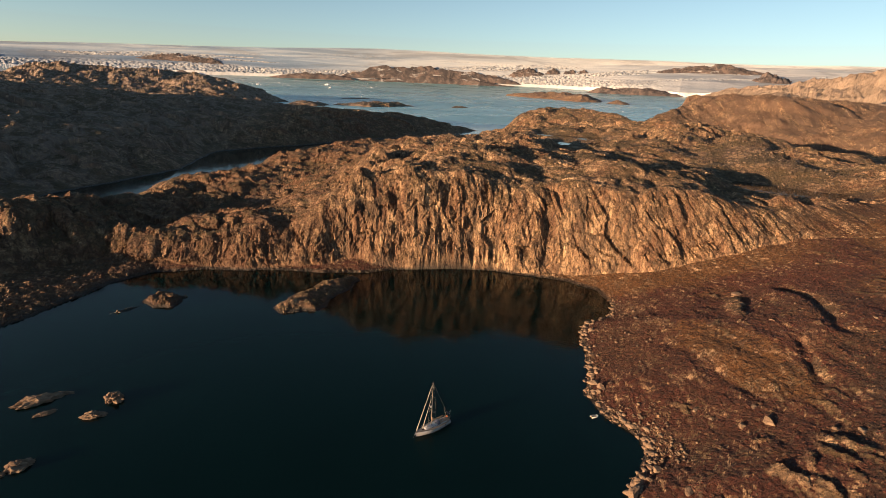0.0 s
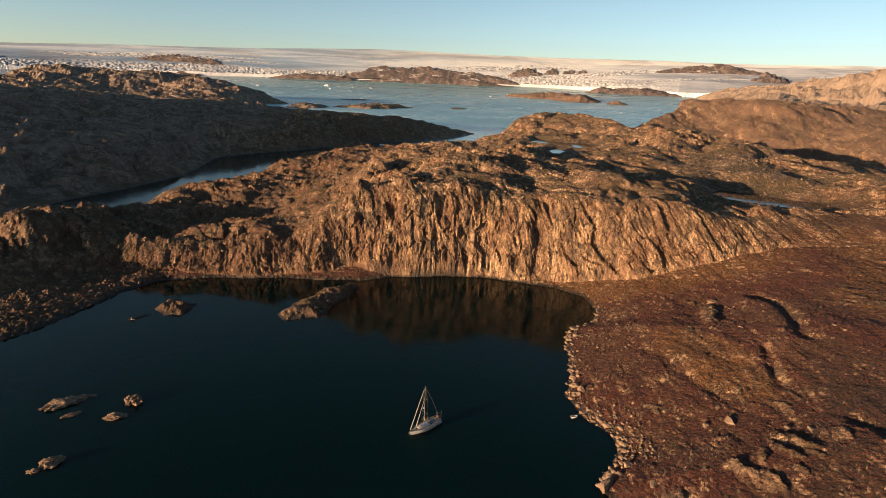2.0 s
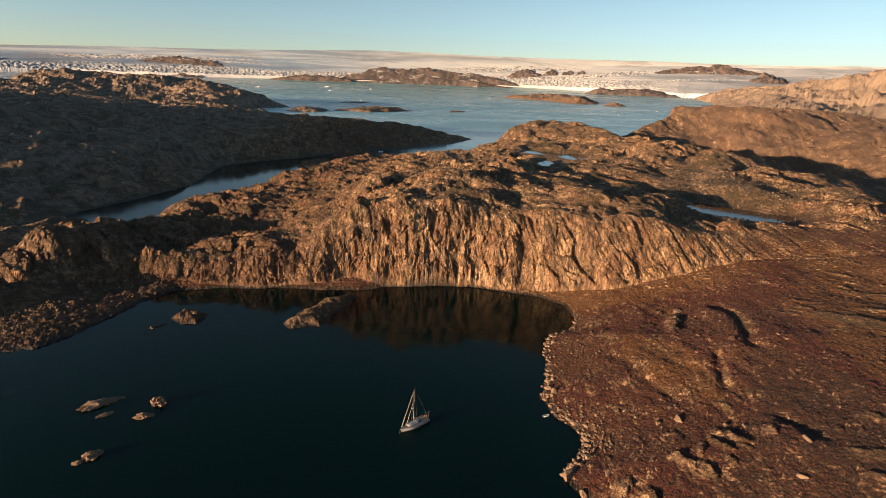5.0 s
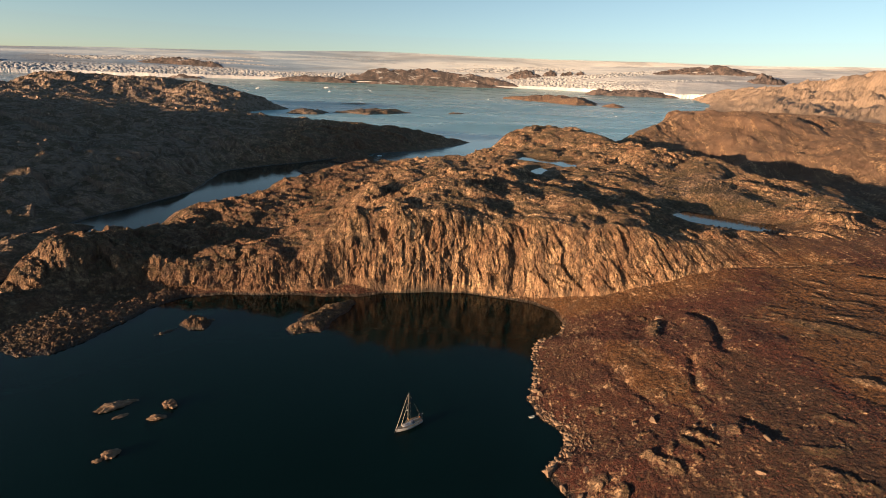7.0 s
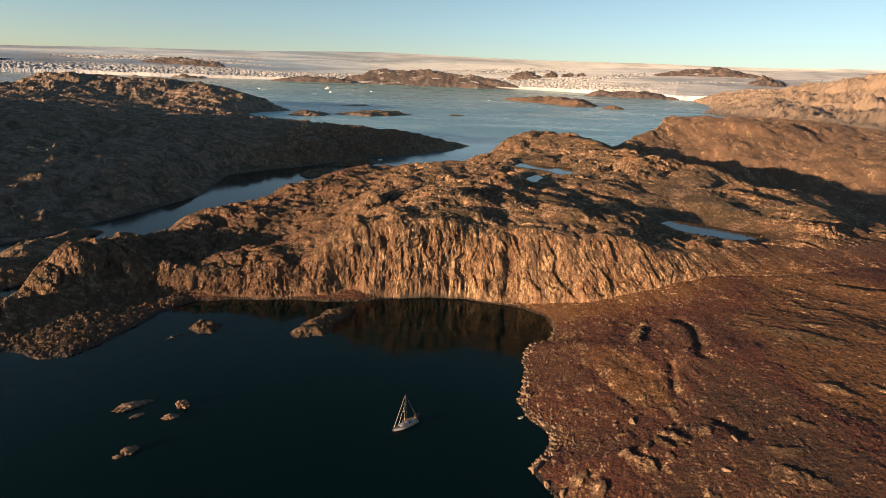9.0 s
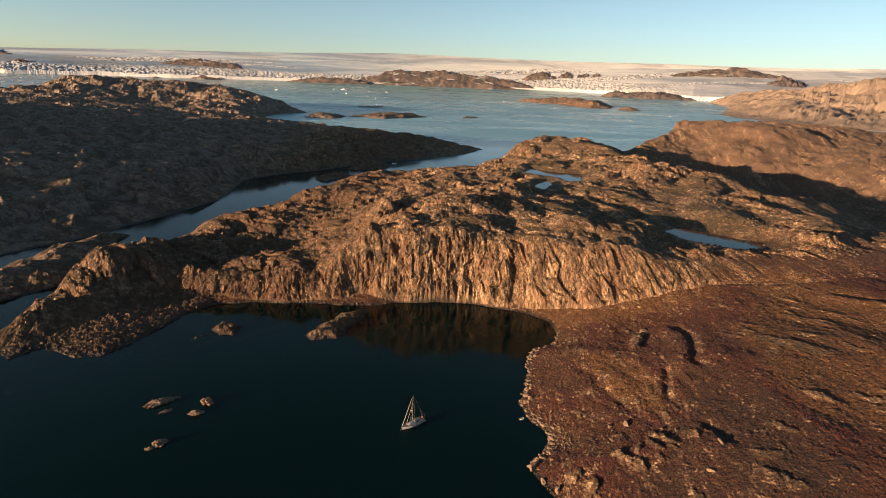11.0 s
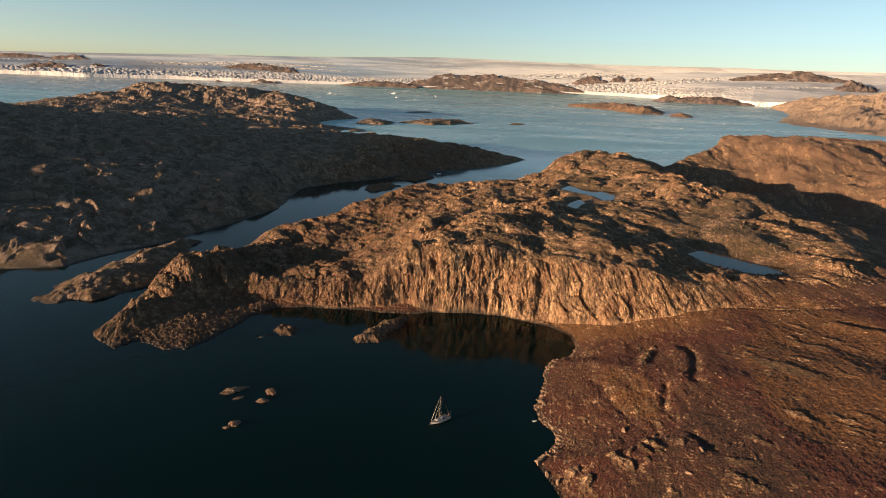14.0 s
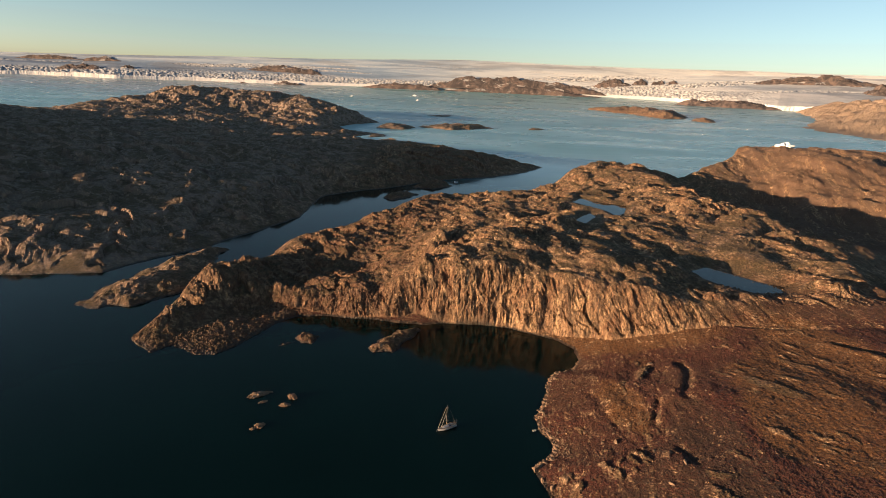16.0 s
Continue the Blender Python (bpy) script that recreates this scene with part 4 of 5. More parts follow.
    push = [(-4.6, -1.12, 1.1), (-4.6, -1.12, 1.75), (-5.3, -0.9, 1.75), (-5.3, 0.9, 1.75), (-4.6, 1.12, 1.75), (-4.6, 1.12, 1.1)]
    part("pushpit", tube(push, 0.022, 6), STEEL, boat)
    arch = [(-5.1, -1.05, 1.1), (-5.25, -1.0, 2.7), (-5.25, -0.7, 2.95), (-5.25, 0.7, 2.95), (-5.25, 1.0, 2.7), (-5.1, 1.05, 1.1)]
    gantry = part("stern_arch", tube(arch, 0.035, 6), STEEL, boat)
    part("solar_panel", block((0.6, 1.3, 0.04), (-5.25, 0, 3.0), 0.005), GLAZING, gantry, "dark solar panel on the arch")
    pole = part("wind_generator_pole", tube([(-5.2, 0.95, 1.1), (-5.2, 0.95, 4.0)], 0.03, 6), STEEL, boat)
    part("wind_generator", tube([(-5.45, 0.95, 4.0), (-5.0, 0.95, 4.0)], 0.10, 8, 0.05), GELCOAT, pole)
    for k in range(3):
        a = 2 * math.pi * k / 3 + 0.4
        part("blade", block((0.02, 0.07, 0.55), (0, 0, 0.29), 0.005), RUBBER, pole).matrix_local = Matrix.Translation((-5.47, 0.95, 4.0)) @ Matrix.Rotation(a, 4, "X")
    part("life_ring", tube([(-5.32, -0.45 + 0.26 * math.cos(a), 1.55 + 0.26 * math.sin(a)) for a in [2 * math.pi * k / 16 for k in range(17)]], 0.06, 6), ORANGE, boat, "orange horseshoe lifebuoy")
    raft = part("liferaft", block((0.75, 0.5, 0.28), (1.7, 0, 1.78), 0.06), GELCOAT, boat, "white liferaft canister on the roof")
    for x in (1.45, 1.95):
        part("strap", block((0.05, 0.54, 0.31), (x, 0, 1.78), 0.01), RUBBER, raft)
    for x in (-3.2, -1.2):
        part("fender", tube([(x, 1.62, 0.35), (x, 1.64, 0.5), (x, 1.64, 0.85), (x, 1.62, 1.0)], 0.10, 8), NAVY, boat)
    anchor = part("anchor", tube([(5.95, 0, 1.35), (6.15, 0, 1.1), (6.0, 0, 0.85)], 0.05, 6), STEEL, boat)
    part("fluke", block((0.3, 0.34, 0.05), (6.0, 0, 0.86), 0.01), STEEL, anchor)
    part("anchor_chain", tube([(6.1, 0, 1.25), (6.35, 0, 0.5), (6.6, 0, -0.3)], 0.025, 5), STEEL, boat)
    boat.matrix_world = pose(-1.9, 109.5, 0.0, 0, 0, math.degrees(math.atan2(-7.1, -8.2))) @ Matrix.Scale(0.89, 4)
    return boat


yacht()


def dinghy():
    """An inflatable tender lying by the shore."""
    boat = new("dinghy")
    tagged(boat, "small grey inflatable dinghy moored close to the stony shore", "dinghy")
    loop = [(-1.3, -0.55, 0.22), (0.5, -0.58, 0.24), (1.1, -0.38, 0.33), (1.42, 0, 0.40), (1.1, 0.38, 0.33), (0.5, 0.58, 0.24), (-1.3, 0.55, 0.22)]
    shade(part("tube", tube(loop, 0.21, 10, 0.21), GREY_PVC, boat, "pale grey inflated side tubes"))
    part("floor_boards", block((2.3, 0.9, 0.06), (-0.1, 0, 0.16), 0.01), TEAK, boat)
    part("thwart", block((0.26, 1.0, 0.05), (-0.2, 0, 0.40), 0.01), TEAK, boat)
    part("transom", block((0.06, 0.95, 0.45), (-1.2, 0, 0.32), 0.01), TEAK, boat)
    motor = part("outboard", block((0.34, 0.28, 0.42), (-1.42, 0, 0.68), 0.06), RUBBER, boat, "black outboard motor")
    part("leg", block((0.14, 0.1, 0.75), (-1.40, 0, 0.12), 0.02), RUBBER, motor)
    for side in (-1, 1):
        part("oar", tube([(-0.9, side * 0.5, 0.46), (0.8, side * 0.52, 0.48)], 0.025, 6), TEAK, boat)
    boat.matrix_world = pose(39.2, 117.3, 0.0, 0, 0, 20) @ Matrix.Scale(0.72, 4)


dinghy()


# ---- rocks ----
def boulder_material():
    m = Mat("boulder_stone")
    info = m.n.new("ShaderNodeObjectInfo")
    base = m.ramp(m.noise(0.9, 7, 0.65, 0.4), (0.28, (0.05, 0.036, 0.027)), (0.5, (0.14, 0.098, 0.066)), (0.75, (0.24, 0.18, 0.125)))
    base = m.mix(m.math("MULTIPLY", info.outputs["Random"], 0.5), base, (0.15, 0.095, 0.062))
    base = m.mix(m.ramp(m.noise(3.0, 6, 0.7), (0.56, 0.0), (0.7, 0.6)), base, (0.035, 0.032, 0.026))
    m.set(Base_Color=base, Roughness=0.88)
    m.bump((m.noise(1.6, 7, 0.65), 0.7, 0.35), (m.noise(7.0, 5, 0.7), 0.5, 0.08))
    return m.m


BOULDER = boulder_material()


def boulder_mesh(seed, flat=0.62):
    """A block of gneiss with split faces and worn edges, 1 m across."""
    rng = random.Random(seed)
    bm = bmesh.new()
    bmesh.ops.create_icosphere(bm, subdivisions=3, radius=0.62)
    cuts = [(Vector((rng.gauss(0, 1), rng.gauss(0, 1), rng.gauss(0, 0.8))).normalized(), rng.uniform(0.26, 0.46)) for _ in range(14)]
    for v in bm.verts:
        for n, d in cuts:
            over = v.co.dot(n) - d
            if over > 0:
                v.co -= n * over * 0.98
        v.co += v.co.normalized() * noise.noise(v.co * 5.1 + Vector((seed, 0, 0))) * 0.05
        v.co.z *= flat
    mesh = bpy.data.meshes.new("boulder")
    bm.to_mesh(mesh), bm.free()
    mesh.materials.append(BOULDER)
    return mesh


STONES = [boulder_mesh(k, f) for k, f in enumerate((0.62, 0.75, 0.5, 0.85, 0.58, 0.7))]


def stone(name, mesh, x, y, z, sx, sy, sz, turn, label, group, tilt=0):
    ob = new(name, mesh)
    ob.matrix_world = pose(x, y, z, tilt, tilt * 0.6, turn) @ Matrix.Diagonal((sx, sy, sz, 1))
    return tagged(ob, label, "rock", group)


def skerry(x, y, sx, sy, h, turn, seed):
    """A wave-worn rock that breaks the water: ribs of split strata along its length, steep at one end."""
    bm = bmesh.new()
    bmesh.ops.create_icosphere(bm, subdivisions=5, radius=0.5)
    for v in bm.verts:
        q = Vector((v.co.x * 2.2 + seed * 7.3, v.co.y * 5.0 + v.co.x * 1.2, v.co.z * 2.0 + seed))
        ribs = 0.5 - abs(noise.noise(q * 1.3)) * 1.7
        k = 1 + 0.30 * noise.fractal(q * 0.6, 0.8, 2.1, 4) + 0.36 * ribs + 0.20 * noise.noise(q * 3.1) + 0.12 * noise.noise(q * 7.3)
        step = math.floor((v.co.y * 2.0 + v.co.x * 0.8) * 4.0 + seed) % 3 * 0.10
        v.co = Vector((v.co.x * k * sx * 1.05, v.co.y * k * sy * 1.05, v.co.z * k * h * (1.25 + step - 0.5 * v.co.x)))
    mesh = bpy.data.meshes.new("skerry")
    bm.to_mesh(mesh), bm.free()
    mesh.materials.append(BOULDER)
    ob = new("skerry", mesh)
    ob.matrix_world = pose(x, y, -0.15 * h, 0, 0, turn)
    return tagged(ob, "pale weathered rock standing out of the dark water", "rock", "rocks in the bay")


# skerries that break the water in the bay
for k, (x, y, sx, sy, h, turn) in enumerate([(-101.4, 113.6, 9.6, 4.0, 1.9, 38), (-95.6, 108.7, 4.4, 1.6, 0.9, 42), (-83.4, 116.0, 3.6, 4.6, 3.2, 60), (-84.0, 108.6, 4.4, 2.8, 1.7, 15),
                                             (-88.0, 90.6, 4.6, 3.0, 2.1, 35), (-90.0, 87.8, 2.4, 1.5, 0.9, 20), (-97.6, 117.3, 4.5, 1.4, 0.8, 12), (-97.2, 181.0, 1.5, 1.1, 1.0, 0)]):
    skerry(x, y, sx, sy, h, turn, k + 1)

rng = random.Random(7)
LITTER = []
for _ in range(20):        # the stony beach below the heath
    t = rng.random()
    LITTER.append((44.5 + 5 * t + rng.uniform(-1.5, 5.5) * (0.4 + t), 118 - 22 * t + rng.uniform(-2, 2), rng.uniform(0.4, 1.3), "loose pale stone on the stony beach", "stones on the beach"))
LITTER += [(90, 75.5, 2.4, "lone pale boulder on red heath", "boulders on the heath"), (68.7, 104.7, 2.0, "lone grey boulder on red heath", "boulders on the heath"), (73.7, 109.8, 1.6, "lone grey boulder on red heath", "boulders on the heath"),
           (46.5, 98, 1.8, "rounded boulder on the stony shore", "boulders on the shore"), (43, 84, 2.6, "large rounded boulder at the water's edge", "boulders on the shore"), (47, 80, 3.0, "rounded boulder on the stony shore", "boulders on the shore"),
           (50, 88, 2.6, "rounded boulder on the stony shore", "boulders on the shore"), (40.5, 90.5, 3.2, "large rounded boulder at the water's edge", "boulders on the shore"), (44.8, 93.5, 2.2, "rounded boulder on the stony shore", "boulders on the shore"),
           (47.5, 96.5, 2.4, "rounded boulder on the stony shore", "boulders on the shore"), (43.6, 128.5, 2.6, "pale boulder at the water's edge", "boulders on the shore"), (42.4, 131.5, 2.2, "pale boulder at the water's edge", "boulders on the shore"),
           (97, 86, 2.6, "lone grey boulder on red heath", "boulders on the heath"), (74, 104, 2.2, "flat pale boulder on red heath", "boulders on the heath"), (84, 98, 2.2, "long pale slab on red heath", "boulders on the heath"),
           (88, 96, 2.4, "long pale slab on red heath", "boulders on the heath"), (64, 109, 1.8, "lone grey boulder on red heath", "boulders on the heath"), (62, 113, 1.6, "lone grey boulder on red heath", "boulders on the heath"),
           (100, 172, 3.4, "tall pale rock on red heath", "boulders on the heath"), (96, 160, 2.0, "tall pale rock on red heath", "boulders on the heath")]
SHORE = [(47, 165), (45, 152), (43, 140), (40, 128), (43, 118), (49, 108)]
for k in range(62):        # pale rocks along the water's edge
    t = rng.random() * 4.999
    (ax, ay), (bx, by) = SHORE[int(t)], SHORE[int(t) + 1]
    LITTER.append((ax + (bx - ax) * (t % 1) + rng.uniform(-0.6, 2.6), ay + (by - ay) * (t % 1), 0.5 + 1.5 * rng.random() ** 2, "pale split rock at the water's edge", "rocks along the shore"))
for _ in range(22):        # the heath slope
    LITTER.append((rng.uniform(56, 210), rng.uniform(72, 200), rng.uniform(0.4, 1.2), "grey boulder half sunk in red heath", "boulders on the heath"))
for _ in range(80):       # block field behind the top of the cliff
    LITTER.append((rng.uniform(-20, 130), rng.gauss(285, 28), rng.uniform(0.8, 2.6), "angular block in the boulder field on the hill", "blocks on the hill"))
for _ in range(40):
    LITTER.append((rng.uniform(-60, 240), rng.uniform(320, 560), rng.uniform(1.2, 4.0), "weathered block on the bare hilltop", "blocks on the hill"))
for _ in range(40):        # foot of the cliff
    t = rng.random()
    LITTER.append((-110 + 160 * t, 214.5 + 9 * math.sin(t * 2.6) + rng.uniform(0, 5), rng.uniform(0.6, 2.0), "fallen block at the foot of the cliff", "blocks below the cliff"))
for _ in range(28):        # the low point under the ridge
    LITTER.append((rng.uniform(-178, -128), rng.uniform(148, 205), rng.uniform(0.5, 1.6), "pale block on the low rocky point", "blocks on the point"))
lx, ly = np.array([p[0] for p in LITTER]), np.array([p[1] for p in LITTER])
lz = land(lx, ly)[0]
lsteep = np.hypot(land(lx + 1, ly)[0] - lz, land(lx, ly + 1)[0] - lz)
for k, ((x, y, size, label, group), z, steep) in enumerate(zip(LITTER, lz, lsteep)):
    if z > -1.0 and steep < 1.1:
        stone("boulder", STONES[k % 6], x, y, z + 0.02 * size, size * rng.uniform(0.8, 1.7), size * rng.uniform(0.6, 1.1), size * rng.uniform(0.6, 1.2), rng.uniform(0, 360), label, group, rng.uniform(-14, 14))



def scatter(name, material, places, sizes, flat, label, category, seed):
    """Many small stones or tussocks as one mesh: squashed, uneven twenty-sided lumps."""
    bm = bmesh.new()
    bmesh.ops.create_icosphere(bm, subdivisions=1, radius=0.5)
    base = np.array([v.co[:] for v in bm.verts])
    faces = np.array([[v.index for v in f.verts] for f in bm.faces])
    bm.free()
    gen = np.random.default_rng(seed)
    n = len(places)
    co = base[None] * (1 + gen.normal(0, 0.26, (n, len(base), 1)))
    co = co * np.stack([gen.uniform(0.75, 1.35, n), gen.uniform(0.75, 1.2, n), flat * gen.uniform(0.7, 1.3, n)], -1)[:, None, :] * sizes[:, None, None]
    turn = gen.uniform(0, 2 * np.pi, n)
    c, s = np.cos(turn)[:, None], np.sin(turn)[:, None]
    x, y = co[..., 0] * c - co[..., 1] * s, co[..., 0] * s + co[..., 1] * c
    co = np.stack([x, y, co[..., 2]], -1) + places[:, None, :]
    tri = (faces[None] + (np.arange(n) * len(base))[:, None, None]).reshape(-1, 3).astype(np.int32)
    mesh = bpy.data.meshes.new(name)
    mesh.vertices.add(n * len(base)), mesh.loops.add(tri.size), mesh.polygons.add(len(tri))
    mesh.vertices.foreach_set("co", co.astype(np.float32).ravel())
    mesh.loops.foreach_set("vertex_index", tri.ravel())
    mesh.polygons.foreach_set("loop_start", np.arange(0, tri.size, 3, dtype=np.int32))
    mesh.update(calc_edges=True)
    mesh.materials.append(material)
    return tagged(new(name, mesh), label, category, kind="stuff")


def strewn(count, x0, x1, y0, y1, seed, small, large, size, sink, patch=0.0):
    """Places on dry land within a stretch of the plan, in patches of the given size."""
    gen = np.random.default_rng(seed)
    x, y = gen.uniform(x0, x1, count), gen.uniform(y0, y1, count)
    if patch:
        on = fbm(x, y, patch, 3, seed) > gen.uniform(-0.5, 0.7, count)
        x, y = x[on], y[on]
    z, _, _, _, mossy = land(x, y)
    steep = np.hypot(land(x + 0.8, y)[0] - z, land(x, y + 0.8)[0] - z) / 0.8
    sizes = small + (large - small) * gen.random(len(x)) ** size
    on = (z > 0.3) & (steep < 0.75) & (mossy < gen.uniform(0.15, 0.9, len(x)))
    return np.stack([x, y, z + sink * sizes], -1)[on], sizes[on]


TUSSOCK = Mat("heath_tussock")
island = TUSSOCK.n["Geometry"].outputs["Random Per Island"]
TUSSOCK.set(Base_Color=TUSSOCK.mix(TUSSOCK.ramp(TUSSOCK.noise(0.05, 4), (0.5, 0.0), (0.66, 0.9)), TUSSOCK.ramp(island, (0.0, (0.030, 0.0078, 0.0050)), (0.5, (0.046, 0.0116, 0.0070)), (1.0, (0.066, 0.0180, 0.0105))),
                                   TUSSOCK.ramp(island, (0.0, (0.018, 0.008, 0.005)), (0.6, (0.05, 0.022, 0.011)), (1.0, (0.085, 0.040, 0.019)))), Roughness=0.95)
scatter("heath_tussocks", TUSSOCK.m, *strewn(120000, 45, 230, 60, 212, 5, 0.25, 0.70, 2.0, 0.0, 40), 0.28, "low red-brown dwarf shrubs and grass tussocks over the slope", "heath", 5)
SCREE = Mat("scree_stone")
island = SCREE.n["Geometry"].outputs["Random Per Island"]
SCREE.set(Base_Color=SCREE.mix(SCREE.noise(1.5, 5), SCREE.ramp(island, (0.0, (0.045, 0.033, 0.025)), (0.5, (0.13, 0.09, 0.06)), (1.0, (0.24, 0.165, 0.105))), (0.05, 0.036, 0.026)), Roughness=0.9)
scatter("scree_on_hill", SCREE.m, *strewn(8000, -30, 240, 235, 420, 6, 0.4, 1.9, 3.0, 0.08, 30), 0.75, "loose blocks and stones strewn over the hill", "scree", 6)
scatter("scree_on_far_hill", SCREE.m, *strewn(6000, -100, 260, 420, 640, 8, 0.8, 3.0, 3.0, 0.08, 40), 0.7, "loose blocks strewn over the far part of the hill", "scree", 8)
scatter("scree_on_beach", SCREE.m, *strewn(420, 42, 55, 96, 120, 9, 0.25, 1.0, 3.0, 0.15), 0.7, "small pale stones of the beach", "stones", 9)
scatter("scree_on_slope", SCREE.m, *strewn(700, 50, 230, 62, 210, 10, 0.2, 0.8, 3.0, 0.1, 25), 0.7, "small pale stones among the heath", "stones", 10)
gen = np.random.default_rng(33)
walk_t = gen.random(620) * 10.999
edge = np.array(BAY_COAST[5:17])
ex, ey = (edge[walk_t.astype(int)] + (edge[walk_t.astype(int) + 1] - edge[walk_t.astype(int)]) * (walk_t % 1)[:, None]).T
ex, ey = ex + gen.normal(0.5, 0.8, 620) + 1.2 * fbm(ex, ey, 9, 2, 35), ey + gen.normal(0, 0.6, 620)
ez = land(ex, ey)[0]
on = ez > -0.5
scatter("shore_stones", BOULDER, np.stack([ex, ey, np.maximum(ez, -0.1)], -1)[on], (0.3 + 2.0 * gen.random(620) ** 4)[on], 0.5, "pale split stones heaped along the water's edge", "stones", 34)
scatter("scree_below_cliff", SCREE.m, *strewn(9000, -190, 70, 143, 232, 11, 0.25, 1.3, 3.0, 0.1, 22), 0.75, "fallen stones along the foot of the cliff and on the point", "scree", 11)

# ---- far hills that stand out of the ice, and icebergs ----
def far_rock_material():
    m = Mat("far_bare_rock")
    base = m.ramp(m.noise(0.02, 7, 0.66, 0.5), (0.40, (0.034, 0.032, 0.037)), (0.5, (0.062, 0.054, 0.056)), (0.6, (0.125, 0.098, 0.090)))
    drift = m.ramp(m.noise(0.011, 6, 0.68, 0.6, m.scaled((1.0, 1.0, 3.0))), (0.60, 0.0), (0.64, 0.7))
    m.set(Base_Color=m.mix(drift, base, (0.34, 0.36, 0.38)), Roughness=0.9)
    m.bump((m.noise(0.03, 7, 0.7), 0.8, 7.0))
    return m.m


FAR_ROCK = far_rock_material()


def far_hill(name, a0, a1, r, low, high, depth, seed, label):
    """A bare hill between the bearings a0 and a1, its foot and top given as degrees over the level."""
    a = np.linspace(a0, a1, 180)
    t = np.linspace(0, 1, 40)
    aa, tt = np.meshgrid(a, t)
    rr = r + depth * tt
    x, y = MIDDLE[0] - rr * np.sin(np.radians(aa)), MIDDLE[1] + rr * np.cos(np.radians(aa))
    across = (aa - a0) / (a1 - a0)
    lump = np.sin(np.pi * across) ** 0.5 * np.sin(np.pi * np.clip(tt * 0.98 + 0.01, 0, 1)) ** 0.6
    span = r * math.radians(abs(a1 - a0))
    skew = across ** (0.7 + 0.5 * ((seed * 7) % 5) / 4)
    lump = lump * (0.75 + 0.22 * humps(x, y, span * 0.26, 6, seed, 0.58) + 0.26 * perlin(skew * 2.6 + seed, across * 0, seed) + 0.25 * np.sin(np.pi * skew))
    lump = lump / lump.max()
    foot, top = 112 + r * math.tan(math.radians(low)), 112 + r * math.tan(math.radians(high))
    z = foot - 25 + (top - foot + 25) * np.maximum(lump, 0)
    return tagged(sheet(name, *drawn_in(x, y, z), FAR_ROCK), label, "hill", "hills in the ice")


FAR_HILLS = [("nunatak", 23.4, 30.3, 12800, 0.30, 1.30, 1800, 1, "dark bare hill standing out of the ice cap"), ("nunatak", 22.4, 25.8, 12500, 0.30, 1.00, 1200, 18, "low dark bare hill standing out of the ice cap"),
             ("nunatak", 40.8, 46.2, 10900, -0.40, 0.52, 1300, 2, "dark bare hill standing out of the ice cap"), ("nunatak", 39.3, 40.8, 11600, 0.0, 0.58, 700, 3, "small dark knoll standing out of the ice cap"),
             ("nunatak", 42.4, 48.5, 18000, 0.55, 1.08, 2000, 4, "far grey hill high on the ice cap"), ("nunatak", 40.2, 43.4, 17000, 0.7, 1.24, 1200, 16, "far grey hill high on the ice cap"),
             ("rocky_shore", 24.2, 27.9, 9300, -0.80, -0.28, 500, 17, "low dark islet before the ice front"), ("rocky_shore", 29.6, 30.8, 9200, -0.76, -0.55, 300, 19, "low dark islet before the ice front"),
             ("rocky_shore", 10.0, 18.8, 9900, -0.66, 0.02, 900, 5, "low brown rocky island before the ice front"), ("rocky_shore", -4.2, 11.6, 11400, -0.30, 1.20, 1500, 6, "long brown rocky island before the ice front"),
             ("rocky_shore", -6.6, 10.5, 10200, -0.62, 0.16, 900, 8, "low brown rocky shore before the ice front"), ("rocky_shore", -6.8, 4.0, 11600, -0.30, 0.78, 1200, 7, "low brown hill before the ice cap"),
             ("nunatak", -9.8, -5.2, 13700, 0.20, 1.40, 1500, 9, "reddish bare hill standing out of the ice"), ("nunatak", -10.8, -8.9, 14200, 0.60, 1.42, 700, 10, "small bare knoll standing out of the ice"),
             ("nunatak", -12.3, -10.8, 14200, 0.60, 1.33, 700, 11, "small bare knoll standing out of the ice"), ("nunatak", -13.7, -12.0, 14200, 0.60, 1.35, 700, 12, "small bare knoll standing out of the ice"),
             ("nunatak", -29.6, -19.0, 12400, 1.00, 2.34, 2000, 13, "broad dark mountain behind the ice"), ("nunatak", -31.4, -27.3, 9300, 0.2, 1.74, 1300, 14, "reddish bare hill beside the ice"),
             ("rocky_shore", -23.2, -12.4, 7000, -1.20, -0.20, 900, 15, "low brown rocky shore before the ice front")]
for row in FAR_HILLS:
    far_hill(*row)


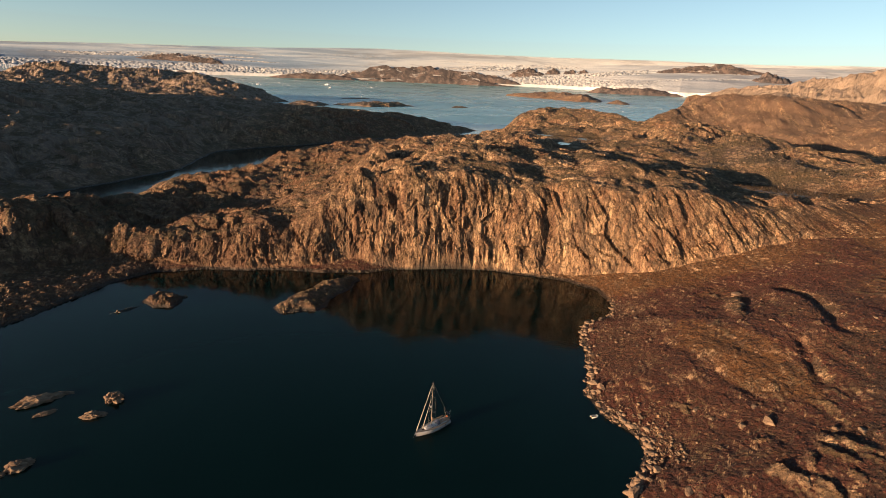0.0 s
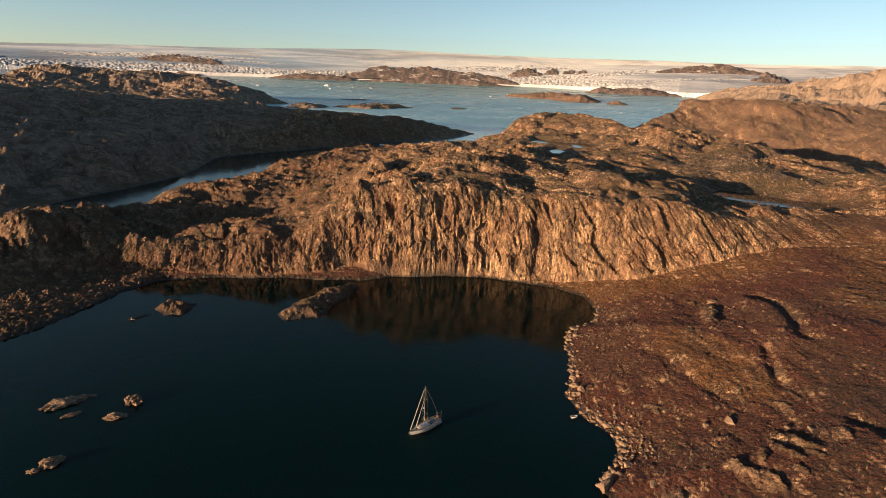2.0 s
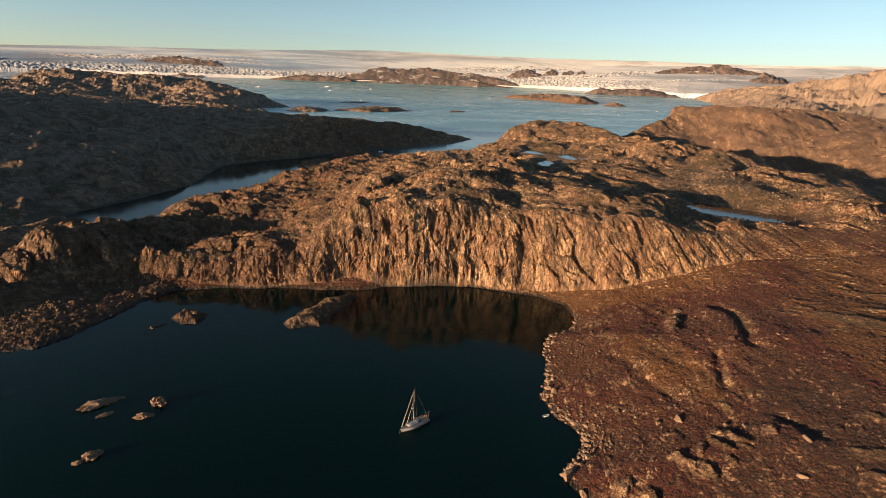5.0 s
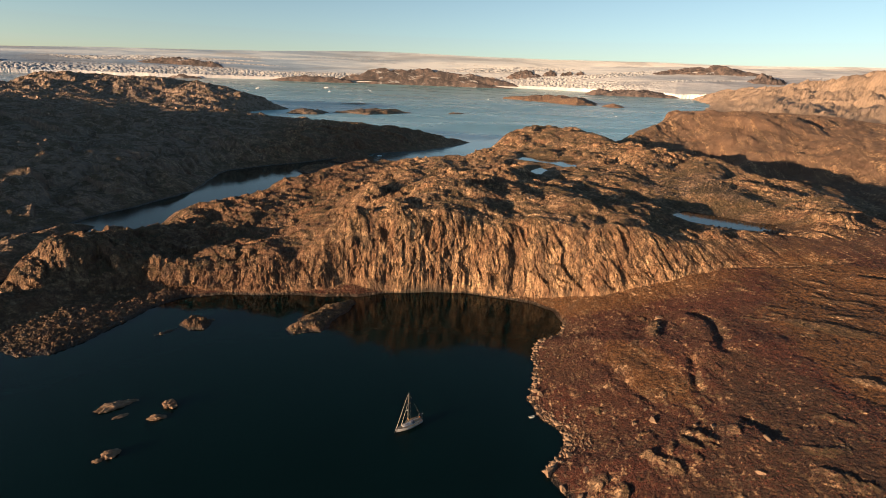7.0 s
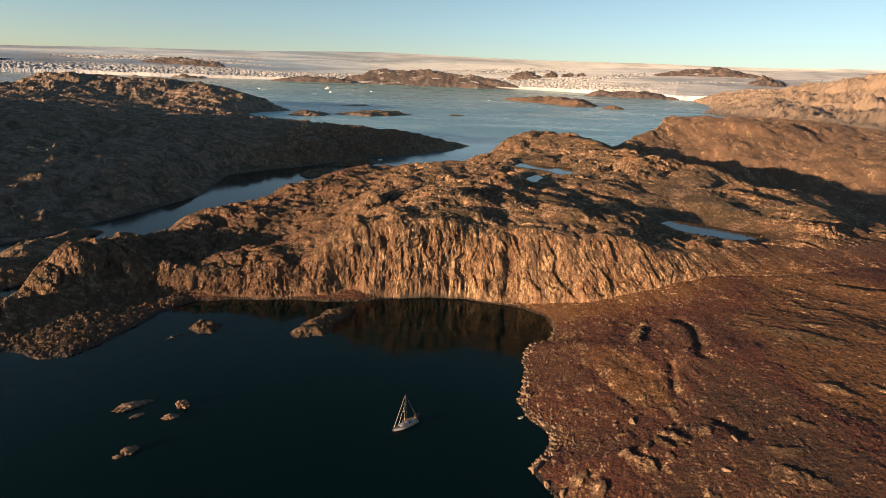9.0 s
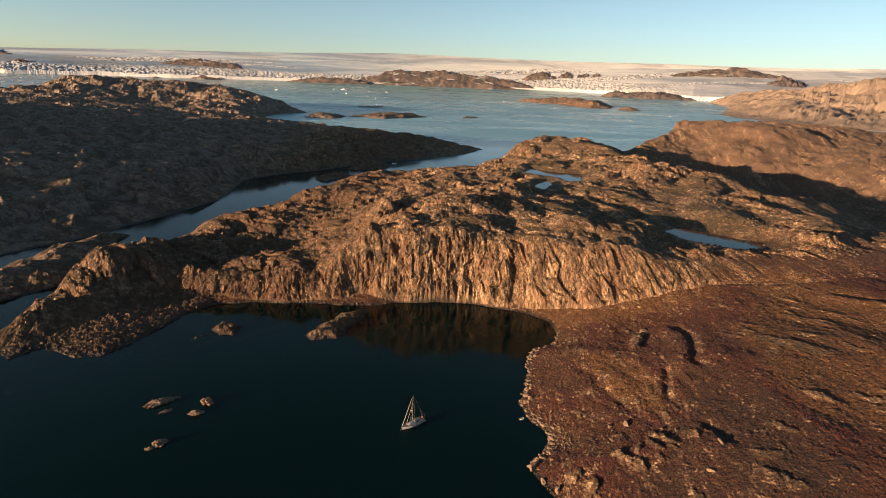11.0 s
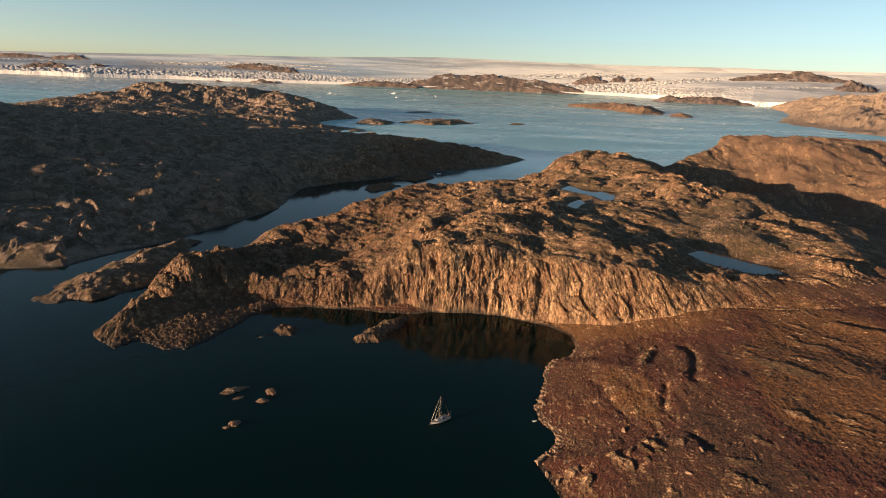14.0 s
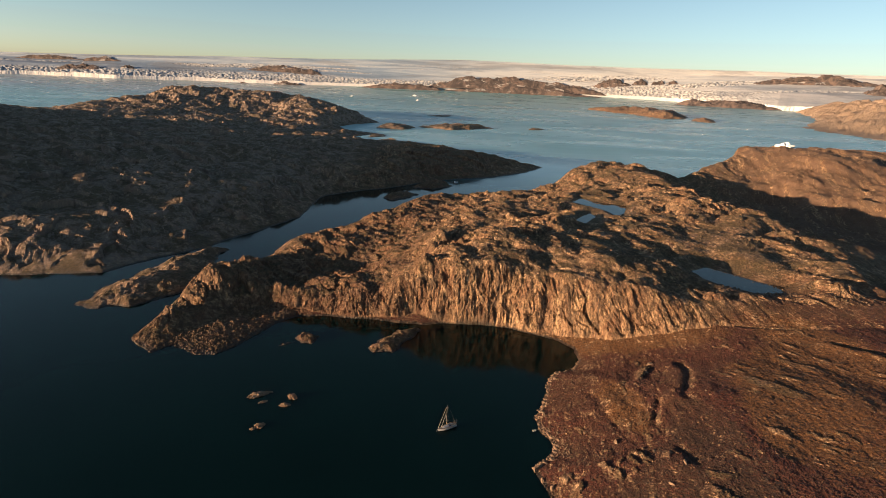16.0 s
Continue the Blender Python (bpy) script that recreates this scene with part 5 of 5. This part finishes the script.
def berg(x, y, size, seed):
    rng = random.Random(seed)
    bm = bmesh.new()
    bmesh.ops.create_icosphere(bm, subdivisions=3, radius=0.5)
    for v in bm.verts:
        n = noise.fractal(v.co * 2.4 + Vector((seed * 3.1, 0, 0)), 0.8, 2.0, 4)
        v.co *= 1 + 0.55 * n
        v.co.x, v.co.y, v.co.z = v.co.x * size * rng.uniform(0.99, 1.01), v.co.y * size * 0.6, max(v.co.z, -0.12) * size * 0.5
    mesh = bpy.data.meshes.new("iceberg")
    bm.to_mesh(mesh), bm.free()
    mesh.materials.append(BERG_ICE)
    px, py, pz = drawn_in(np.array([x]), np.array([y]), np.array([0.0]))
    ob = new("iceberg", mesh)
    ob.matrix_world = pose(float(px[0]), float(py[0]), float(pz[0]), 0, 0, rng.uniform(0, 180))
    return tagged(ob, "small white iceberg adrift on the fjord", "iceberg", "icebergs")


BERG_ICE = plain("berg_ice", (0.60, 0.65, 0.68), 0.5, vary=0.06, scale=0.4)
for k, (x, y, size) in enumerate([(790, 1720, 82), (640, 2050, 11), (700, 2300, 14), (-95, 735, 9), (-150, 1180, 5), (350, 1500, 4), (-420, 2500, 10), (60, 2600, 9), (480, 2900, 12), (950, 2500, 12), (250, 3600, 16),
                                  (-560, 3300, 16), (-900, 4000, 30), (-1500, 4200, 34), (-2200, 4300, 60), (-2700, 4600, 40), (-1900, 3600, 26), (-1200, 5200, 45), (-2600, 3600, 26), (-700, 4700, 22), (-480, 2000, 12)]):
    berg(x, y, size * 0.7, k)

# brash ice adrift before the glacier
gen = np.random.default_rng(21)
fa, fr = np.radians(gen.uniform(8, 54, 3600)), gen.uniform(3600, 8200, 3600)
fx, fy = MIDDLE[0] - fr * np.sin(fa), MIDDLE[1] + fr * np.cos(fa)
keep = (fbm(fx, fy, 900, 3, 91) > -0.05) & (inside_distance(fx, fy, LEFT_COAST) < -60)
fx, fy = fx[keep], fy[keep]
qx, qy, qz = drawn_in(fx, fy, np.zeros_like(fx))
shrink = np.hypot(qx - MIDDLE[0], qy - MIDDLE[1]) / np.hypot(fx - MIDDLE[0], fy - MIDDLE[1])
scatter("brash_ice", BERG_ICE, np.stack([qx, qy, qz], -1), (3 + 12 * gen.random(len(qx)) ** 4) * shrink, 0.22, "small white floes of brash ice adrift on the fjord", "ice floes", 22)
